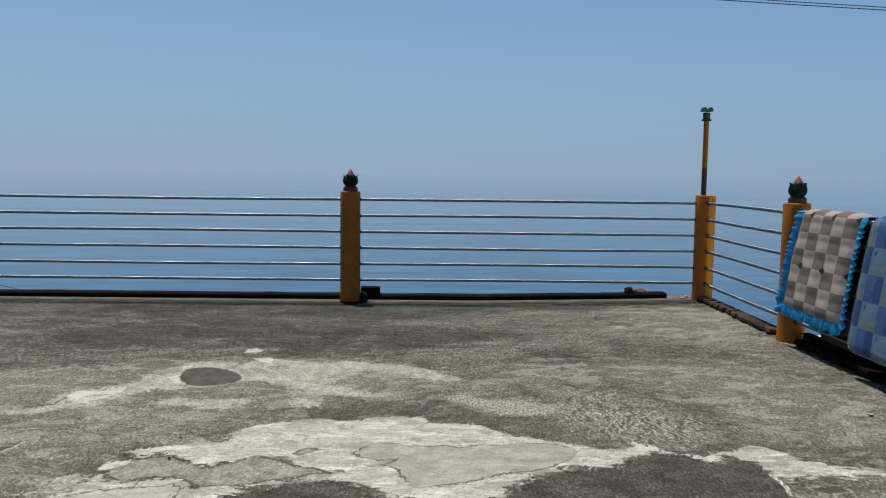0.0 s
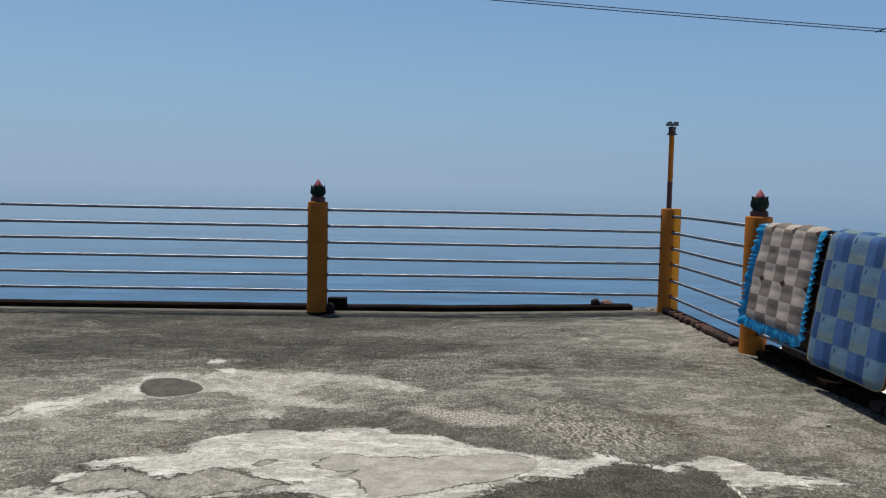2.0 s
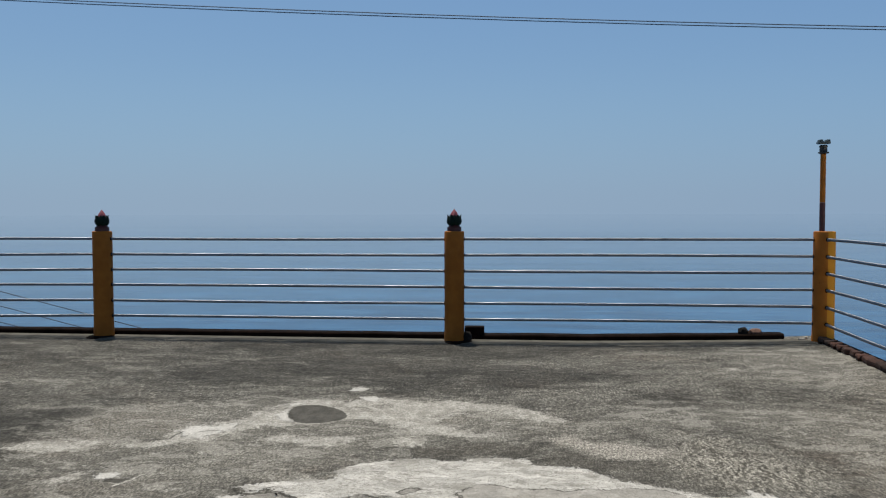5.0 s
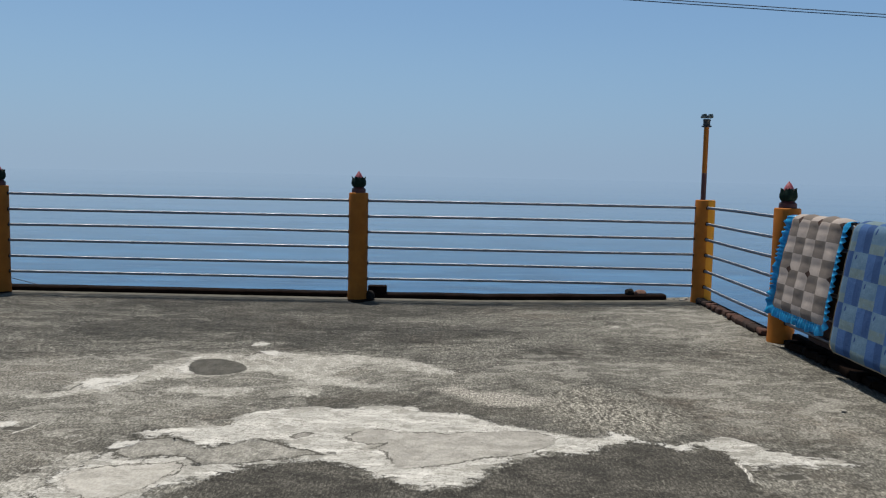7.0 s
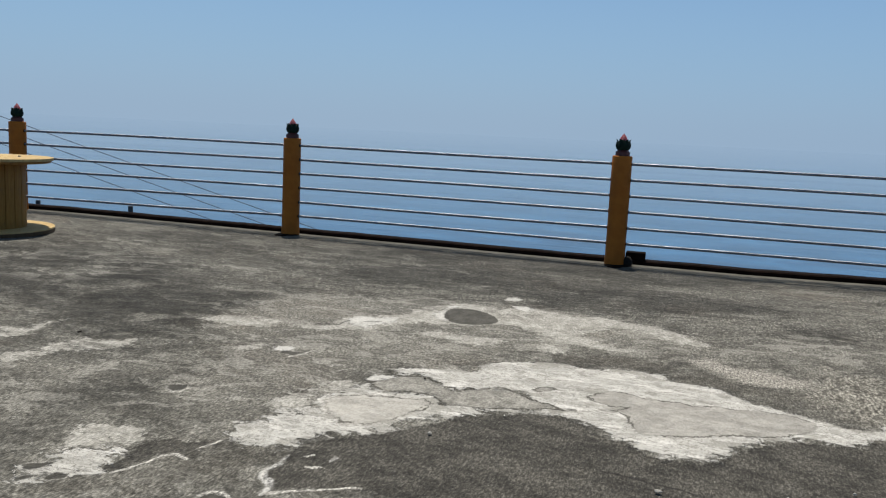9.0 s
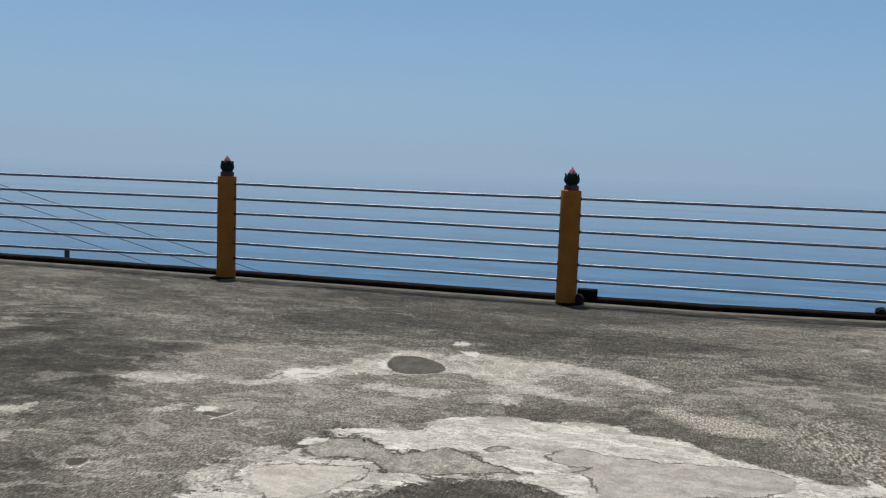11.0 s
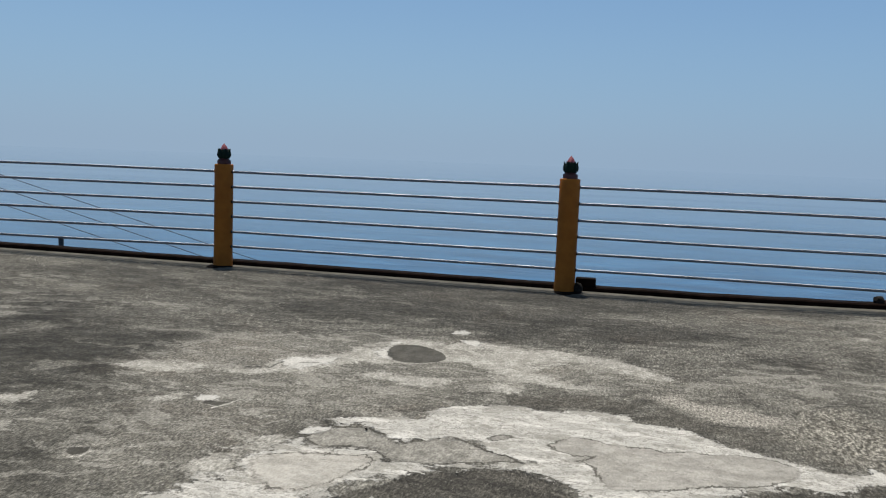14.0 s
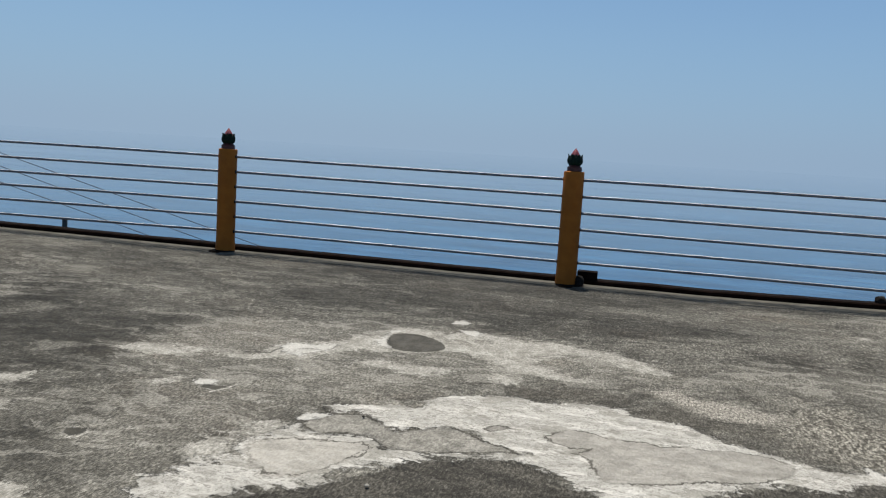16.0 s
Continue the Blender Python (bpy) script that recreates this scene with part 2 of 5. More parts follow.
    worn_in = clear(g.mapping(flat, scale=(1, 1.2, 1)), 6, 6, 0.65)
    skim = g.mix(g.band(worn_in, 0.42, 0.85), (0.545, 0.53, 0.50), (0.41, 0.40, 0.372))
    base = g.mix(g.math("MULTIPLY", skim_mask, 0.95), base, skim)
    chips = clear(g.mapping(flat, scale=(1, 1.3, 1)), 4.5, 6, 0.62)
    base = g.mix(g.math("MULTIPLY", skim_mask, g.band(chips, 0.62, 0.66, 0, 0.6)), base, (0.27, 0.26, 0.23))
    base = g.mix(g.math("MULTIPLY", skim_mask, g.math("MULTIPLY", g.math("COMPARE", g.math("PINGPONG", chips, 0.14), 0.07, 0.008), 0.6)), base, (0.14, 0.132, 0.115))
    seams = clear(g.mapping(flat, scale=(0.55, 2.2, 1)), 6, 4, 0.62)
    base = g.mix(g.math("MULTIPLY", skim_mask, g.math("MULTIPLY", g.math("COMPARE", seams, 0.56, 0.018), 0.65)), base, (0.15, 0.142, 0.125))
    base = g.mix(skim_mask, base, g.mix(g.band(seams, 0.25, 0.75), (0.80, 0.80, 0.79), (1.12, 1.12, 1.12)), "MULTIPLY")
    broken = g.band(clear(flat, 3.5, 3, 0.6), 0.36, 0.50, 0.35, 1.0)
    coat = ragged("coat", 0.05)
    coat_mask = g.math("MULTIPLY", g.band(coat, -0.008, 0.012), g.band(chips, 0.66, 0.50, 0.6, 1.0))
    base = g.mix(g.math("MULTIPLY", coat_mask, 0.9), base, g.mix(g.band(worn_in, 0.4, 0.7), (0.42, 0.40, 0.365), (0.34, 0.325, 0.295)))
    inner = ragged("inner", 0.035)
    base = g.mix(g.band(inner, -0.008, 0.012, 0, 0.85), base, g.mix(g.band(worn_in, 0.36, 0.7), (0.345, 0.330, 0.302), (0.27, 0.258, 0.235)))
    worn = ragged("worn", 0.03)
    worn_mask = g.math("MULTIPLY", g.band(worn, -0.006, 0.010), g.band(mottle, 0.15, 0.35, 0.7, 1.0))
    base = g.mix(g.math("MULTIPLY", worn_mask, 0.9), base, g.mix(g.band(mottle, 0.4, 0.62), (0.225, 0.216, 0.194), (0.315, 0.302, 0.273)))
    for line in (worn, inner, g.math("SUBTRACT", coat, 0.02)):
        base = g.mix(g.math("MULTIPLY", g.math("COMPARE", line, 0.0, 0.0058), g.math("MULTIPLY", broken, 0.92)), base, (0.075, 0.07, 0.06))
    lines = clear(g.mapping(g.vmath("ADD", flat, g.vscale(wob, 0.7)), scale=(0.6, 2.0, 1)), 7, 7, 0.68, 0.6)
    coats = g.math("MAXIMUM", skim_mask, g.math("MAXIMUM", coat_mask, worn_mask))
    base = g.mix(coats, base, g.mix(g.band(lines, 0.22, 0.70), (0.87, 0.868, 0.86), (1.05, 1.05, 1.05)), "MULTIPLY")
    base = g.mix(g.math("MULTIPLY", coats, g.math("MULTIPLY", g.math("COMPARE", lines, 0.42, 0.014), 0.55)), base, (0.16, 0.152, 0.135))
    # dark damp screed
    damp_mask = g.band(ragged("damp", 0.060), -0.006, 0.008)
    trowel = clear(g.mapping(flat, rot=(0, 0, 0.5), scale=(1, 1.25, 1)), 6, 7, 0.78)
    screed = g.mix(g.band(trowel, 0.25, 0.80), (0.030, 0.0275, 0.0235), (0.088, 0.082, 0.070))
    screed = g.mix(g.band(clear(g.mapping(flat, rot=(0, 0, 0.5), scale=(0.8, 1.4, 1)), 2.0, 5, 0.66), 0.44, 0.72, 0, 0.6), screed, (0.118, 0.110, 0.094))
    screed = g.mix(g.band(fine, 0.78, 0.84, 0, 0.5), screed, (0.26, 0.25, 0.22))
    hatch = clear(g.mapping(flat, rot=(0, 0, 0.65), scale=(1, 0.3, 1)), 84, 3, 0.65)
    screed = g.mix(1.0, screed, g.mix(g.band(hatch, 0.25, 0.75), (0.76, 0.76, 0.76), (1.24, 1.24, 1.24)), "MULTIPLY")
    base = g.mix(g.math("MULTIPLY", damp_mask, 0.95), base, screed)
    base = g.mix(g.math("MULTIPLY", dab_mask, g.band(mottle, 0.30, 0.52, 0.35, 0.92)), base, skim)
    # crisp white runs, small holes, a crack
    base = g.mix(g.band(ragged("runs", 0.009), -0.004, 0.002, 0, 0.95), base, (0.47, 0.45, 0.41))
    pit_mask = g.band(ragged("pits", 0.026), -0.006, 0.001)
    base = g.mix(g.math("MULTIPLY", pit_mask, 0.94), base, g.mix(mottle, (0.026, 0.0245, 0.021), (0.092, 0.087, 0.075)))
    rim = g.math("MULTIPLY", g.band(ragged("pits", 0.012), -0.024, -0.008), g.math("SUBTRACT", 1.0, pit_mask))
    base = g.mix(g.math("MULTIPLY", rim, 0.4), base, (0.36, 0.345, 0.31))
    base = g.mix(g.band(stain("crack"), -0.003, 0.002, 0, 0.8), base, (0.022, 0.020, 0.018))
    # grit, less of it on the smooth coats
    smooth = g.math("MAXIMUM", g.math("MAXIMUM", g.math("MAXIMUM", skim_mask, worn_mask), g.math("MULTIPLY", g.math("MAXIMUM", wash_mask, film), 0.6)), g.math("MAXIMUM", coat_mask, pit_mask))
    smooth = g.math("MULTIPLY", smooth, g.math("SUBTRACT", 1.0, g.math("MAXIMUM", damp_mask, g.math("MULTIPLY", worn_mask, 0.35))))
    grit = g.math("ADD", g.math("MULTIPLY", grain, 0.6), g.math("MULTIPLY", coarse, 0.4))
    gritty = g.mix(g.band(grit, 0.28, 0.72), (0.45, 0.45, 0.45), (1.37, 1.375, 1.385))
    rough_part = g.math("SUBTRACT", 1.0, g.math("MULTIPLY", smooth, 0.82))
    base = g.mix(rough_part, base, gritty, "MULTIPLY")
    # small hollows and bright grains with hard edges, longer along y: bumps' light and shade as colour
    for sand in (clear(drawn, 110, 1, 0.5), clear(g.mapping(flat, loc=(3.1, 1.7, 0), scale=(1, 0.5, 1)), 66, 2, 0.6)):
        base = g.mix(g.math("MULTIPLY", rough_part, g.band(sand, 0.39, 0.30, 0, 0.42)), base, (0.03, 0.028, 0.024))
        base = g.mix(g.math("MULTIPLY", rough_part, g.band(sand, 0.62, 0.72, 0, 0.42)), base, (1.53, 1.535, 1.55), "MULTIPLY")
    height = g.math("ADD", g.math("MULTIPLY", grit, g.math("SUBTRACT", 0.9, g.math("MULTIPLY", smooth, 0.6))), g.math("MULTIPLY", mottle, 0.8))
    height = g.math("ADD", height, g.math("MULTIPLY", skim_mask, 0.30))
    scum = g.math("ADD", clear(g.mapping(flat, scale=(0.7, 1.2, 1)), 16, 6, 0.72), g.math("MULTIPLY", seams, 0.8))
    height = g.math("ADD", height, g.math("MULTIPLY", skim_mask, g.math("MULTIPLY", scum, 1.3)))
    height = g.math("SUBTRACT", height, g.math("MULTIPLY", g.math("MAXIMUM", damp_mask, pit_mask), 0.35))
    height = g.math("ADD", height, g.math("MULTIPLY", g.math("MULTIPLY", ridge, comb_mask), 0.9))
    return g.done(base, 0.92, 0, g.bump(height, 0.8, 0.006), 0.2)


def painted_plaster(name, light, deep, chip, right_tone=None):
    """Brushed paint; with right_tone, the side to the right of the post's middle has a brighter colour."""
    g = Graph(name)
    o = g.coord()
    c = g.mix(g.band(g.noise(o, 7, 4, 0.6), 0.3, 0.7), light, deep)
    if right_tone:
        c = g.mix(g.band(g.math("MULTIPLY_ADD", g.noise(o, 26, 3, 0.6), 0.012, g.split(o)[0]), 0.004, 0.010), c, right_tone)
    c = g.mix(g.band(g.noise(g.mapping(o, scale=(1, 1, 0.25)), 22, 4, 0.6), 0.55, 0.75, 0, 0.35), c, deep)
    c = g.mix(g.band(g.noise(o, 17, 3, 0.5), 0.73, 0.77, 0, 0.8), c, chip)
    return g.done(c, 0.62, 0, g.bump(g.noise(o, 60, 4, 0.6), 0.25, 0.004), 0.14)


def steel_pipe(name, along):
    """Stainless pipe, brushed round: its gloss spreads along the pipe."""
    g = Graph(name)
    o = g.coord()
    c = g.mix(g.band(g.noise(o, 9, 4, 0.6), 0.45, 0.75), (0.20, 0.21, 0.238), (0.135, 0.142, 0.16))
    r = g.band(g.noise(o, 5, 3, 0.6), 0.3, 0.7, 0.34, 0.42)
    g.bsdf.inputs["Anisotropic"].default_value = 0.95
    g.put(g.bsdf.inputs["Tangent"], g.join(*along))
    return g.done(c, r, 0.95)


def plain(name, a, b, rough=0.6, scale=12, bump=0.2, metal=0.0, spec=None, depth=0.004):
    g = Graph(name)
    o = g.coord()
    c = g.mix(g.band(g.noise(o, scale, 5, 0.62), 0.32, 0.68), a, b)
    c = g.mix(1.0, c, g.mix(g.noise(o, scale * 7, 3, 0.7), (0.72, 0.72, 0.72), (1.28, 1.28, 1.28)), "MULTIPLY")
    return g.done(c, rough, metal, g.bump(g.noise(o, scale * 5, 4, 0.65), bump, depth), spec)


def pieces(name, a, b, rough=0.8, scale=14, bump=0.5):
    """Like plain(), with a shade of its own for each object."""
    g = Graph(name)
    o = g.coord()
    c = g.mix(g.random(), a, b)
    c = g.mix(1.0, c, g.mix(g.noise(o, scale, 5, 0.65), (0.55, 0.55, 0.55), (1.45, 1.45, 1.45)), "MULTIPLY")
    return g.done(c, rough, 0, g.bump(g.noise(o, scale * 3, 4, 0.7), bump, 0.006), 0.25)


def timber(name, a, b):
    g = Graph(name)
    o = g.coord()
    grain = g.noise(g.mapping(o, scale=(14, 14, 1.2)), 3.2, 5, 0.65, 0.8)
    c = g.mix(g.band(grain, 0.35, 0.65), a, b)
    c = g.mix(g.math("MULTIPLY", g.random(), 0.45), c, b)
    c = g.mix(g.band(g.noise(o, 6, 3), 0.6, 0.8, 0, 0.4), c, (0.12, 0.08, 0.04))
    return g.done(c, 0.62, 0, g.bump(grain, 0.3, 0.004), 0.3)


def sea_water():
    """Calm water: low swell near the land, glassy slicks far out."""
    g = Graph("sea_water")
    o = g.coord()
    out = g.vmath("LENGTH", o)
    swell = g.noise(g.mapping(o, scale=(0.35, 1, 1)), 0.045, 5, 0.6)
    chop = g.noise(g.mapping(o, scale=(0.5, 1, 1)), 0.55, 4, 0.6)
    slick = g.noise(g.mapping(o, scale=(0.18, 1, 1)), 0.012, 4, 0.55, 0.6)
    ripple = g.noise(g.mapping(o, scale=(0.34, 1, 1)), 0.30, 5, 0.66, 0.4)
    c = g.mix(g.band(slick, 0.38, 0.64), (0.006, 0.037, 0.098), (0.014, 0.060, 0.140))
    c = g.mix(1.0, c, g.mix(g.band(ripple, 0.38, 0.62), (0.40, 0.50, 0.58), (1.55, 1.44, 1.34)), "MULTIPLY")
    h = g.math("ADD", g.math("MULTIPLY", swell, 1.6), g.math("MULTIPLY", chop, 0.28))
    streaks = g.noise(g.mapping(o, scale=(0.26, 1, 1)), 0.11, 7, 0.66, 0.8)
    c = g.mix(1.0, c, g.mix(g.band(streaks, 0.38, 0.62), (0.55, 0.63, 0.70), (1.55, 1.42, 1.33)), "MULTIPLY")
    h = g.math("MULTIPLY", h, g.math("MULTIPLY", g.band(out, 40.0, 450.0, 1.0, 0.0), g.band(streaks, 0.40, 0.60, 1.5, 0.5)))
    r = g.band(g.math("ADD", slick, g.math("MULTIPLY", g.math("SUBTRACT", ripple, 0.5), 0.35)), 0.36, 0.66, 0.10, 0.04)
    r = g.math("MULTIPLY", r, g.band(out, 100.0, 900.0, 1.0, 0.2))
    g.bsdf.inputs["IOR"].default_value = 1.34
    return g.done(c, r, 0, g.bump(h, 0.026, 1.0), 0.5)


def lime_wash():
    g = Graph("white_roof_paint")
    o = g.coord()
    c = g.mix(g.band(g.noise(o, 1.3, 5, 0.6), 0.35, 0.7), (0.74, 0.71, 0.62), (0.64, 0.61, 0.53))
    c = g.mix(g.band(g.voronoi(g.vmath("ADD", o, g.vscale(g.noise(o, 3, 3, colour=True), 0.35)), 1.1, "DISTANCE_TO_EDGE"), 0.010, 0.003, 0, 0.5), c, (0.42, 0.40, 0.35))
    c = g.mix(g.band(g.noise(g.mapping(o, scale=(0.3, 2, 1)), 3, 5, 0.7), 0.60, 0.72, 0, 0.5), c, (0.52, 0.49, 0.41))
    return g.done(c, 0.85, 0, g.bump(g.noise(o, 20, 5), 0.4, 0.01), 0.2)


def checked_cloth(name, across, along, kind):
    """A printed checked cotton, by the cloth's own u (across) and v (along), both in metres."""
    g = Graph(name)
    uv = g.split(g.coord("UV"))
    u, v = g.math("DIVIDE", uv[0], across), g.math("DIVIDE", g.math("ADD", uv[1], 0.05 if kind == "taupe" else 0.0), along)
    fu, fv = g.math("FRACT", u), g.math("FRACT", v)
    odd = g.math("FLOORED_MODULO", g.math("ADD", g.math("FLOOR", u), g.math("FLOOR", v)), 2.0)
    weave = g.noise(g.coord("UV"), 260, 2, 0.6)
    if kind == "blue":
        pale = g.mix(g.band(fv, 0.34, 0.40), (0.128, 0.180, 0.196), (0.092, 0.162, 0.245))
        pale = g.mix(g.band(g.noise(g.coord("UV"), 30, 4, 0.7), 0.5, 0.66, 0, 0.6), pale, (0.135, 0.21, 0.29))
        # a small dark motif in each pale square
        motif = g.vmath("LENGTH", g.mapping(g.join(fu, fv), (0.80, 0.80, 0), (0, 0, 0.25), (0.050, 0.105, 1), "TEXTURE"))
        pale = g.mix(g.band(motif, 1.05, 0.9), pale, (0.02, 0.05, 0.16))
        deep = g.mix(g.band(g.math("ABSOLUTE", g.math("SUBTRACT", fu, 0.24)), 0.2, 0.23), (0.030, 0.068, 0.172), (0.048, 0.104, 0.245))
        c = g.mix(odd, pale, deep)
    else:
        c = g.mix(odd, (0.35, 0.300, 0.272), (0.158, 0.133, 0.119))
        near = g.math("ADD", g.math("ABSOLUTE", g.math("SUBTRACT", u, g.math("ROUND", u))), g.math("ABSOLUTE", g.math("SUBTRACT", v, g.math("ROUND", v))))
        row = g.math("COMPARE", g.math("FLOORED_MODULO", g.math("ROUND", v), 3.0), 0.0, 0.1)
        c = g.mix(g.math("MULTIPLY", g.math("MULTIPLY", g.band(near, 0.235, 0.21), row), g.math("COMPARE", g.math("FLOORED_MODULO", g.math("ROUND", u), 2.0), 0.0, 0.1)), c, (0.05, 0.03, 0.025))
    c = g.mix(1.0, c, g.mix(weave, (0.82, 0.82, 0.82), (1.18, 1.18, 1.18)), "MULTIPLY")
    crease = g.noise(g.coord("UV"), 9, 4, 0.6)
    return g.done(c, 0.85, 0, g.bump(g.math("ADD", crease, g.math("MULTIPLY", weave, 0.2)), 0.35, 0.02), 0.15)


# outlines of the stains on the terrace floor, in plan
SKIM_TOP_FAR = [(-1.2, 3.71), (-1.17, 3.77), (-1.1, 3.79), (-1.04, 3.81), (-0.89, 3.87), (-0.79, 3.89), (-0.8, 3.99), (-0.78, 4.05), (-0.65, 4.15), (-0.54, 4.21), (-0.4, 4.25), (-0.32, 4.22), (-0.17, 4.27), (-0.06, 4.31), (0.04, 4.28), (0.1, 4.29), (0.13, 4.19), (0.25, 4.16), (0.36, 4.16), (0.47, 4.06), (0.55, 3.98), (0.7, 3.92), (0.82, 3.86), (0.93, 3.8), (1.01, 3.82), (1.1, 3.85), (1.16, 3.79), (1.14, 3.71), (0.98, 3.62), (0.84, 3.53), (0.75, 3.56)]
SKIM_TOP_NEAR = [(0.61, 3.5), (0.54, 3.43), (0.47, 3.34), (0.45, 3.28), (0.37, 3.19), (0.33, 3.12), (0.28, 3.1), (0.19, 3.1), (0.14, 3.12), (0.07, 3.15), (0.03, 3.2), (-0.03, 3.23), (-0.08, 3.26), (-0.11, 3.34), (-0.2, 3.38), (-0.28, 3.44), (-0.26, 3.5), (-0.36, 3.55), (-0.45, 3.56), (-0.51, 3.65), (-0.58, 3.65), (-0.64, 3.66), (-0.71, 3.61), (-0.77, 3.56), (-0.82, 3.53), (-0.88, 3.56), (-0.92, 3.62), (-0.97, 3.65), (-1.03, 3.69), (-1.08, 3.7), (-1.12, 3.66), (-1.15, 3.66)]
SKIM_TOP = SKIM_TOP_FAR + SKIM_TOP_NEAR
SKIM_LEFT_FAR = [(-1.44, 2.6), (-1.47, 2.67), (-1.44, 2.72), (-1.42, 2.79), (-1.41, 2.85), (-1.36, 2.92), (-1.3, 2.92), (-1.33, 3.07), (-1.32, 3.16), (-1.27, 3.27), (-1.27, 3.35), (-1.25, 3.42), (-1.19, 3.45), (-1.14, 3.37), (-1.03, 3.36), (-0.97, 3.42), (-0.91, 3.44), (-0.84, 3.39), (-0.79, 3.33), (-0.74, 3.34), (-0.66, 3.33), (-0.54, 3.37)]
SKIM_LEFT_NEAR = [(-0.42, 3.43), (-0.35, 3.48), (-0.28, 3.46), (-0.33, 3.4), (-0.45, 3.36), (-0.57, 3.28), (-0.68, 3.21), (-0.7, 3.13), (-0.78, 3.13), (-0.83, 3.04), (-0.85, 2.98), (-0.88, 2.91), (-0.94, 2.86), (-0.99, 2.81), (-1.05, 2.79), (-1.1, 2.73), (-1.15, 2.69), (-1.17, 2.62), (-1.2, 2.55), (-1.27, 2.53), (-1.31, 2.53), (-1.38, 2.57)]
SKIM_LEFT = SKIM_LEFT_FAR + SKIM_LEFT_NEAR
SKIM_FLAKE = [(-1.255, 3.499), (-1.228, 3.579), (-1.148, 3.632), (-1.124, 3.588), (-1.206, 3.492)]
SKIM_FINGER = [(-1.837, 1.937), (-1.848, 1.985), (-1.853, 2.028), (-1.817, 2.056), (-1.829, 2.096), (-1.867, 2.151), (-1.872, 2.198), (-1.828, 2.251), (-1.761, 2.263), (-1.694, 2.308), (-1.668, 2.307), (-1.652, 2.209), (-1.659, 2.158), (-1.607, 2.125), (-1.616, 2.092), (-1.665, 2.092), (-1.721, 2.072), (-1.747, 2.021), (-1.76, 1.982), (-1.793, 1.941)]
SKIM_SQUIGGLE = [(-1.122, 2.513), (-1.103, 2.435), (-1.114, 2.37), (-1.099, 2.309), (-1.052, 2.275), (-1.025, 2.229), (-1.036, 2.198), (-1.042, 2.17), (-1.057, 2.178), (-1.045, 2.225), (-1.06, 2.25), (-1.108, 2.271), (-1.133, 2.304), (-1.145, 2.356), (-1.132, 2.403), (-1.126, 2.455)]
SKIM_CRUMB = [(-1.006, 2.581), (-0.953, 2.58), (-0.939, 2.561), (-0.951, 2.518), (-0.969, 2.534), (-0.963, 2.562)]
SKIM_RIM = [(-1.422, 5.027), (-1.434, 5.208), (-1.431, 5.387), (-1.371, 5.423), (-1.405, 5.269), (-1.367, 5.08), (-1.286, 4.91), (-1.369, 4.958)]
SKIM_RIDGE = [(-1.864, 4.631), (-1.852, 4.754), (-1.758, 4.77), (-1.661, 4.827), (-1.583, 4.834), (-1.611, 4.629), (-1.686, 4.514), (-1.785, 4.493)]
SKIM_DAB = [(-1.159, 5.866), (-1.104, 6.003), (-1.024, 5.949), (-1.042, 5.838)]
SKIM_DAB_NEAR = [(-1.045, 5.643), (-0.964, 5.692), (-0.881, 5.627), (-0.899, 5.504), (-0.967, 5.53)]
SKIM_DABS_LEFT = [(-1.924, 3.799), (-1.916, 3.86), (-1.832, 3.849), (-1.822, 3.785), (-1.874, 3.785)]
COAT_SMOOTH = [(-1.3, 3.12), (-1.26, 3.23), (-1.15, 3.29), (-1.02, 3.33), (-0.89, 3.36), (-0.82, 3.32), (-0.83, 3.23), (-0.86, 3.14), (-0.89, 3.04), (-0.93, 2.97), (-0.98, 2.9), (-1.05, 2.89), (-1.1, 2.89), (-1.16, 2.93), (-1.24, 3)]
INNER_ZONE = [(-0.2, 3.72), (-0.16, 3.8), (-0.12, 3.86), (-0.05, 3.86), (0.03, 3.82), (0.13, 3.81), (0.21, 3.83), (0.29, 3.8), (0.37, 3.85), (0.45, 3.85), (0.57, 3.88), (0.7, 3.87), (0.81, 3.79), (0.76, 3.66), (0.63, 3.54), (0.54, 3.51), (0.45, 3.48), (0.29, 3.38), (0.17, 3.34), (0.08, 3.32), (0.04, 3.4), (0.01, 3.51), (-0.05, 3.56), (-0.12, 3.54), (-0.01, 3.63), (0, 3.65), (-0.08, 3.62), (-0.13, 3.65), (-0.17, 3.69)]
WORN_PEELED = [(-1.21, 3.47), (-1.16, 3.6), (-1.02, 3.68), (-0.9, 3.6), (-0.81, 3.51), (-0.71, 3.59), (-0.63, 3.68), (-0.51, 3.62), (-0.43, 3.55), (-0.36, 3.53), (-0.29, 3.49), (-0.35, 3.47), (-0.54, 3.38), (-0.66, 3.33), (-0.77, 3.32), (-0.85, 3.4), (-0.97, 3.43), (-1.13, 3.38)]
WORN_ISLET = [(-0.462, 3.714), (-0.441, 3.776), (-0.387, 3.793), (-0.359, 3.766), (-0.401, 3.723), (-0.436, 3.686)]
PITS_SPOT = [(-1.332, 5), (-1.392, 5.169), (-1.4, 5.293), (-1.354, 5.343), (-1.254, 5.359), (-1.129, 5.283), (-1.023, 5.16), (-0.989, 5.062), (-1.021, 4.968), (-1.115, 4.896), (-1.206, 4.88), (-1.276, 4.915)]
PITS_HOLE = [(-1.996, 2.964), (-2.012, 3.006), (-1.993, 3.035), (-1.948, 3.038), (-1.926, 2.999), (-1.94, 2.963), (-1.962, 2.942)]
PITS_DENT = [(-1.856, 3.74), (-1.841, 3.789), (-1.743, 3.787), (-1.769, 3.72)]
